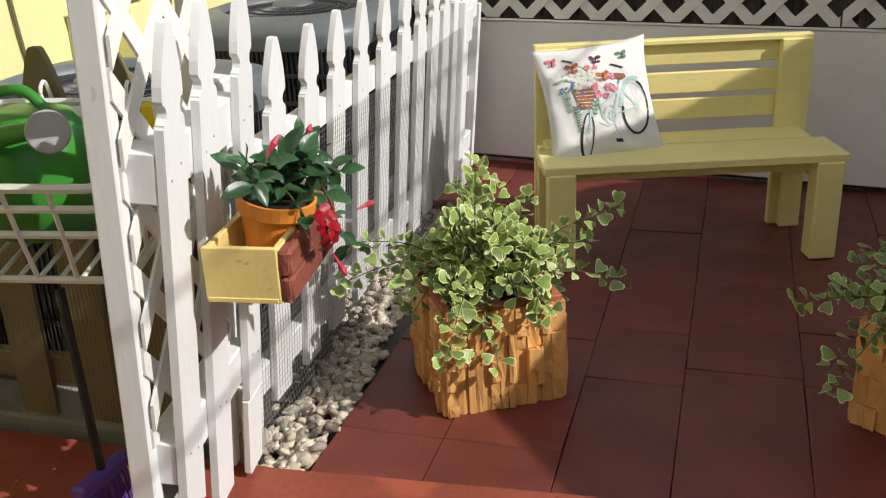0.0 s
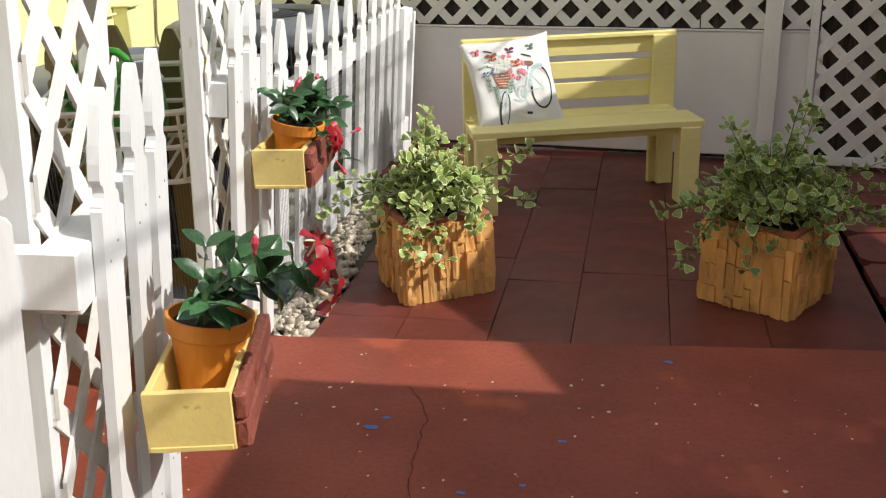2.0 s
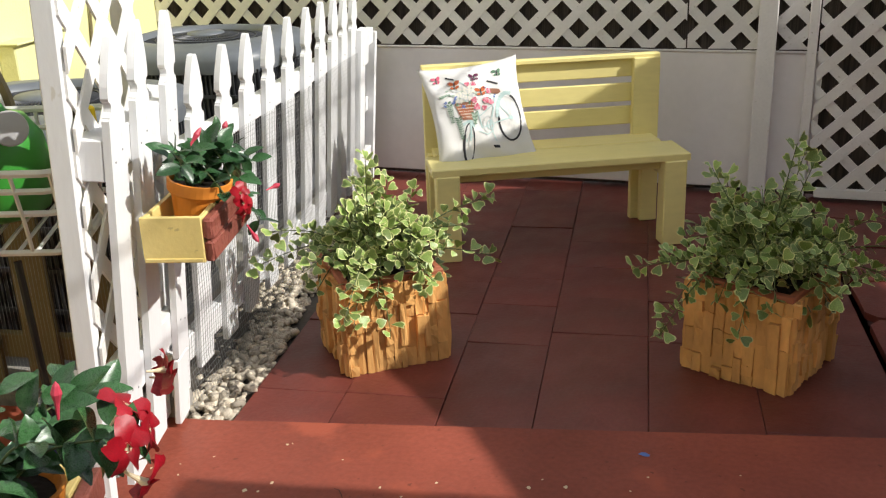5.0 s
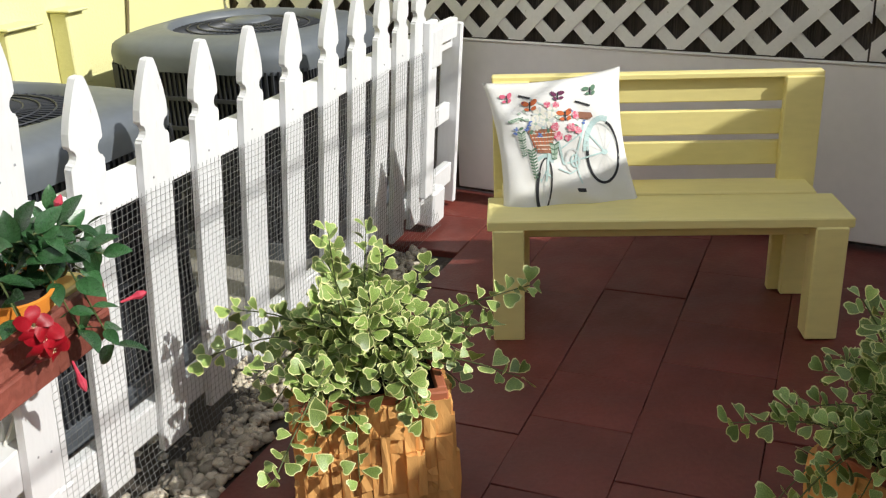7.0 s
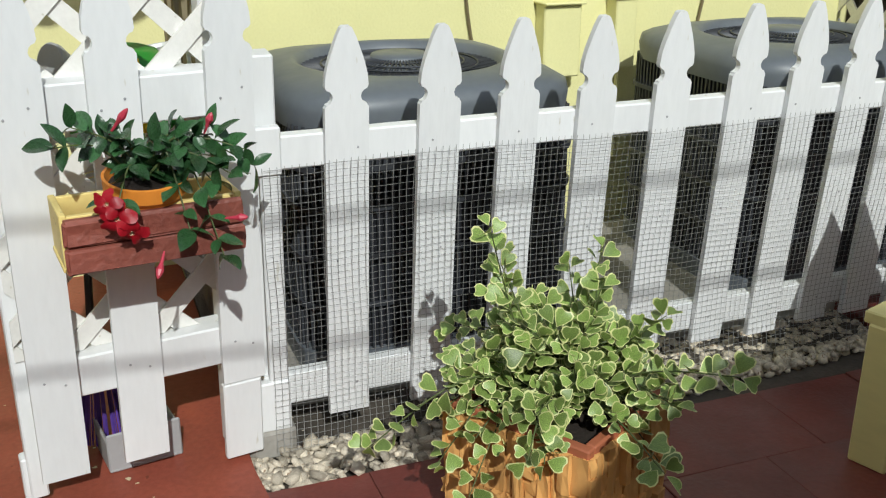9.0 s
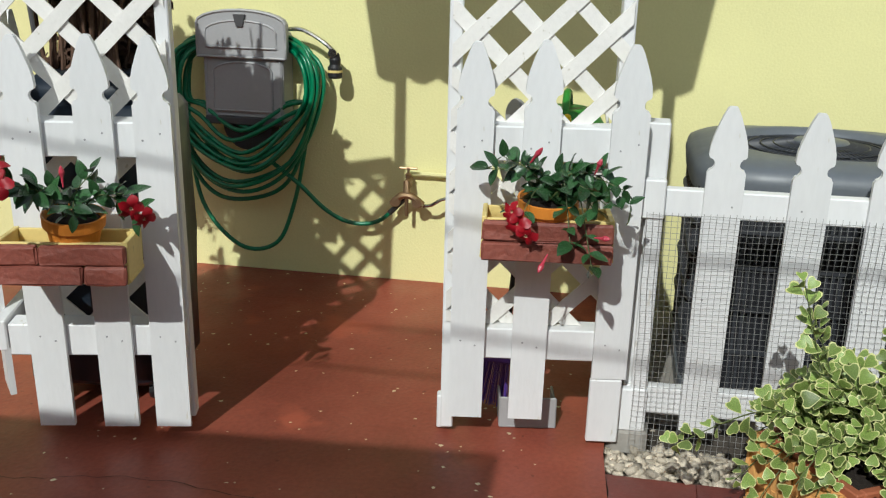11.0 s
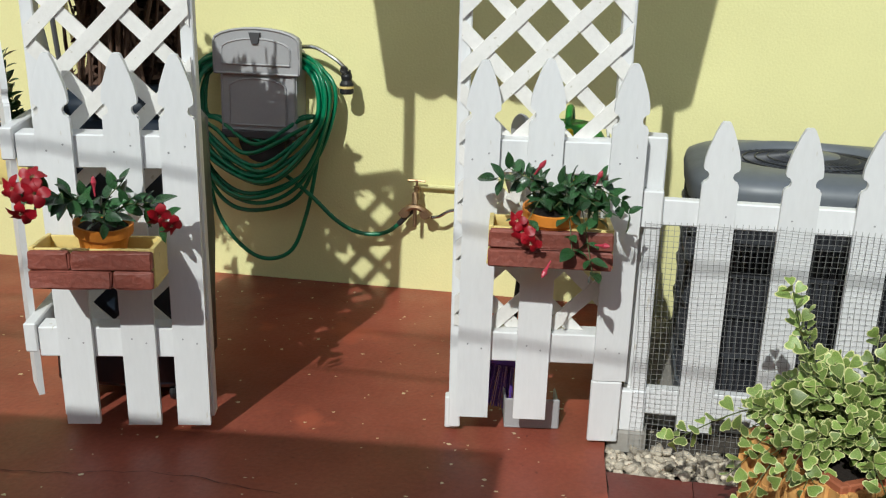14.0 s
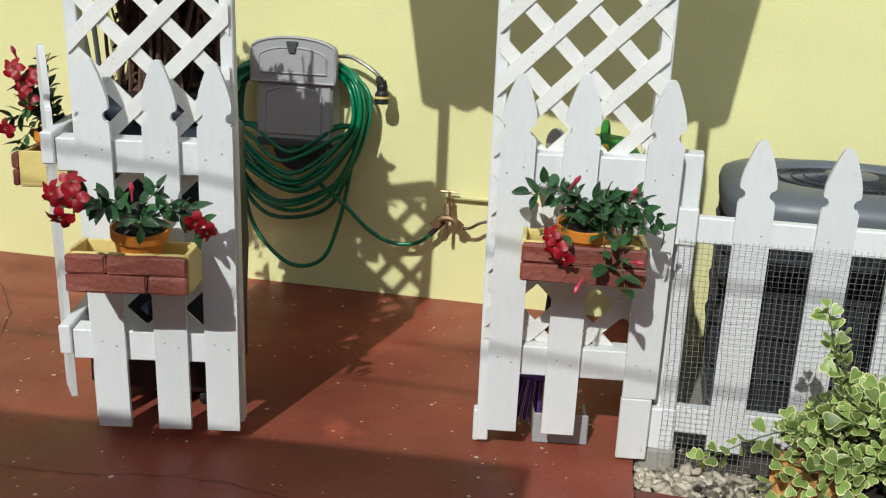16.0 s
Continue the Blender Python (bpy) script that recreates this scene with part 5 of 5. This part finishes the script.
for x, y, s in ((0.847, 2.22, 0.016), (0.53, 1.66, 0.012), (-0.05, 1.66, 0.020), (-0.02, 1.72, 0.012), (0.28, 1.36, 0.012), (0.44, 1.42, 0.010)):
    bm.faces.new([bm.verts.new((x + s * cr.uniform(0.6, 1.4) * math.cos(6.283 * q / 8), y + s * cr.uniform(0.4, 1.0) * math.sin(6.283 * q / 8), 0.0022)) for q in range(8)])
part("stain", bm, INK["blue"], chips, "dark blue paint drops")["kind"] = "stuff"
for pts in ([(0.15, -0.35), (0.05, 0.1), (0.02, 0.55), (-0.06, 0.9), (-0.02, 1.3)], [(0.22, 1.1), (0.12, 1.45), (0.1, 1.75), (0.0, 1.93)], [(-1.6, -0.9), (-1.1, -0.5), (-0.5, -0.3), (0.0, -0.38), (0.6, -0.2)]):
    bm = bmesh.new()
    q = spline([(x, y, 0.0024) for x, y in pts], 9)
    q = [p + Vector((cr.uniform(-0.008, 0.008), cr.uniform(-0.008, 0.008), 0)) for p in q]
    for p0, p1 in zip(q, q[1:]):
        d = (p1 - p0).normalized()
        u = Vector((-d.y, d.x, 0)) * cr.uniform(0.0008, 0.0018)
        bm.faces.new([bm.verts.new(p) for p in (p0 - u, p0 + u, p1 + u, p1 - u)])
    part("crack", bm, JOINT, chips)

# ---- vine climbing above the first trellis ----
vine = thing("climbing_vine", pose(-0.72, 0.45, 0.0), "woody climbing vine with brown stems behind the trellis", "plant")
vr = random.Random(17)
for k in range(44):
    y, d = vr.uniform(-0.14, 0.10), vr.uniform(-0.20, 0.06)
    z0, z1 = (0.0, vr.uniform(1.5, 2.1)) if k < 20 else (vr.uniform(0.2, 0.7), vr.uniform(1.3, 2.0))
    lean = vr.uniform(-0.10, 0.12)
    bm = bmesh.new()
    tube(bm, spline([(d, y - lean * 0.8, z0), (d + vr.uniform(-0.04, 0.04), y - lean * 0.2 + vr.uniform(-0.06, 0.06), z0 * 0.6 + z1 * 0.4), (d, y + lean * 0.4 + vr.uniform(-0.05, 0.05), z0 * 0.25 + z1 * 0.75), (d + vr.uniform(-0.05, 0.05), min(y + lean, 0.18), z1)], 6), vr.uniform(0.006, 0.013), 6, taper=0.6)
    part("stem", bm, VINE_BARK, vine)
VL = []
for q in range(3):
    bm = bmesh.new()
    bm.faces.new([bm.verts.new(p) for p in ((0, 0, 0), (0.3, 0.3, 0.08), (0.26, 0.7, 0.06), (0, 1, -0.1))])
    bm.faces.new([bm.verts.new(p) for p in ((0, 0, 0), (0, 1, -0.1), (-0.26, 0.7, 0.06), (-0.3, 0.3, 0.08))])
    bmesh.ops.remove_doubles(bm, verts=bm.verts, dist=0.001)
    VL.append([v.co.copy() for v in bm.verts])
    if q == 0:
        vl_f = [[v.index for v in f.verts] for f in bm.faces]
    bm.free()
# unseen leaf mass, added and trimmed so its shadow falls right on the wall
verts, faces = [], []
for i in range(10500):
    y, z = vr.uniform(-0.66, 0.46), vr.uniform(1.57, 2.16)
    if z > 2.13 - max(0.0, y + 0.52) * 0.62 + 0.03 * math.sin(13 * y) + 0.02 * math.sin(31 * y) or (z < 1.72 and y < 0.05 and vr.random() < 0.4):
        continue
    p = Vector((vr.uniform(-0.16, 0.48), y, z))
    m = facing(p, Vector((vr.uniform(-1, 1), vr.uniform(-1, 1), vr.uniform(-1, 0.6))), Vector((vr.uniform(-0.2, 1), vr.uniform(-1, 1), vr.uniform(0, 1))), vr.uniform(0.05, 0.085))
    k = len(verts)
    verts += [m @ v for v in VL[i % 3]]
    faces += [[k + q for q in f] for f in vl_f]
me = bpy.data.meshes.new("leaves")
me.from_pydata(verts, [], faces)
me.materials.append(LEAF_DARK)
place("leaves", me, vine)["kind"] = "stuff"
# brown leaves added lower down to close the shade behind the trellis
verts, faces = [], []
for i in range(1500):
    y, z = vr.uniform(-0.18, 0.14), vr.uniform(0.35, 1.62)
    if 1.15 < z and vr.random() < 0.55:
        continue
    p = Vector((vr.uniform(-0.30, 0.0), y, z))
    m = facing(p, Vector((vr.uniform(-1, 1), vr.uniform(-1, 1), vr.uniform(-1, 0.2))), Vector((vr.uniform(-0.2, 1), vr.uniform(-1, 1), vr.uniform(0, 1))), vr.uniform(0.035, 0.06))
    k = len(verts)
    verts += [m @ v for v in VL[i % 3]]
    faces += [[k + q for q in f] for f in vl_f]
for i in range(2600):
    y, z = vr.uniform(-0.18, 0.14), vr.uniform(0.55, 1.60)
    p = Vector((vr.uniform(-0.34, -0.12), y, z))
    m = facing(p, Vector((vr.uniform(-1, 1), vr.uniform(-1, 1), vr.uniform(-1, 0.2))), Vector((1, vr.uniform(-0.5, 0.5), vr.uniform(0, 1))), vr.uniform(0.04, 0.07))
    k = len(verts)
    verts += [m @ v for v in VL[i % 3]]
    faces += [[k + q for q in f] for f in vl_f]
me = bpy.data.meshes.new("dry_leaves")
me.from_pydata(verts, [], faces)
me.materials.append(VINE_BARK)
place("dry_leaves", me, vine, label="brown leaves added to thicken the shade")["kind"] = "stuff"

# overhead service cables crossing the yard
for z in (3.40, 3.06):
    bm = bmesh.new()
    tube(bm, spline([(3.0, -6.01, z + 0.10), (3.0, -2.0, z + 0.02), (3.0, 2.0, z - 0.03), (3.0, 5.4, z)], 8), 0.008, 6)
    tagged(part("overhead_cable", bm, BLACK, None), "black service cable strung high over the yard", "cable")

# ---- pavers and flagstones ----
pv = random.Random(4)
COLS = (-0.465, -0.147, 0.195, 0.50, 0.857, 1.21, 1.645)
CUTS = ((2.21, 2.53, 3.1, 3.75, 4.1, 4.75, 5.3), (2.21, 2.53, 3.22, 3.55, 4.2, 4.85, 5.3), (2.21, 2.97, 3.33, 3.62, 4.28, 4.9, 5.3), (2.21, 3.09, 3.43, 3.78, 4.1, 4.56, 5.3),
        (2.21, 2.35, 3.05, 3.42, 4.05, 4.56, 5.3), (2.21, 2.45, 3.1, 3.75, 4.4, 5.3))
for (x0, x1), cuts in zip(zip(COLS, COLS[1:]), CUTS):
    for y0, y1 in zip(cuts, cuts[1:]):
        bm = boxbm((0, 0, 0), (x1 - x0 - 0.002, y1 - y0 - 0.002, 0.05), bevel=0.0016)
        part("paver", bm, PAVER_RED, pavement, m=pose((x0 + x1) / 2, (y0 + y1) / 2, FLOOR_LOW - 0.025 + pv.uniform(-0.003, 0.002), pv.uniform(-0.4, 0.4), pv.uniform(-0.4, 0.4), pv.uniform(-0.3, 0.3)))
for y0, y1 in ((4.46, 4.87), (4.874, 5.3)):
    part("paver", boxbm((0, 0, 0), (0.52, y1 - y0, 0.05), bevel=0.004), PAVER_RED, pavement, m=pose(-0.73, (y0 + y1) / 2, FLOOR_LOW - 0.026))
# dark ragged strip for the broken gap where the slab ends
gr = random.Random(31)
bm = bmesh.new()
cells = [-0.53 + 0.06 * k for k in range(37)]
rows = []
for x in cells:
    y = 2.245 + 0.078 * (x + 0.53)
    rows.append((bm.verts.new((x, y - 0.01, FLOOR_LOW + 0.004)), bm.verts.new((x, y + gr.uniform(0.002, 0.013), FLOOR_LOW + 0.004))))
for (a, b), (c, d) in zip(rows, rows[1:]):
    bm.faces.new((a, c, d, b))
part("slab_gap", bm, SOIL, pavement, "dark uneven strip in the gap along the slab")
# irregular flags: jittered grid cells
NX, NY = 7, 18
grid = {}
for i in range(NX + 1):
    for j in range(NY + 1):
        edge = i == 0
        grid[i, j] = (1.66 + 0.42 * i + (0 if edge else pv.uniform(-0.11, 0.11)) + (0.12 if j % 2 and not edge else 0), -2.6 + 0.42 * j + pv.uniform(-0.10, 0.10))
for i in range(NX):
    for j in range(NY):
        q = [grid[i, j], grid[i + 1, j], grid[i + 1, j + 1], grid[i, j + 1]]
        cx, cy = sum(a for a, b in q) / 4, sum(b for a, b in q) / 4
        ring = []
        for k in range(4):
            a, b = q[k], q[(k + 1) % 4]
            for f in (0.12, 0.5, 0.88):
                x, y = a[0] + f * (b[0] - a[0]), a[1] + f * (b[1] - a[1])
                s = 1 - 0.012 / max(0.1, math.hypot(x - cx, y - cy)) * pv.uniform(0.8, 1.5)
                ring.append(((x - cx) * s, (y - cy) * s))
        bm = bmesh.new()
        prism(bm, ring, 0.05, "z", -0.05)
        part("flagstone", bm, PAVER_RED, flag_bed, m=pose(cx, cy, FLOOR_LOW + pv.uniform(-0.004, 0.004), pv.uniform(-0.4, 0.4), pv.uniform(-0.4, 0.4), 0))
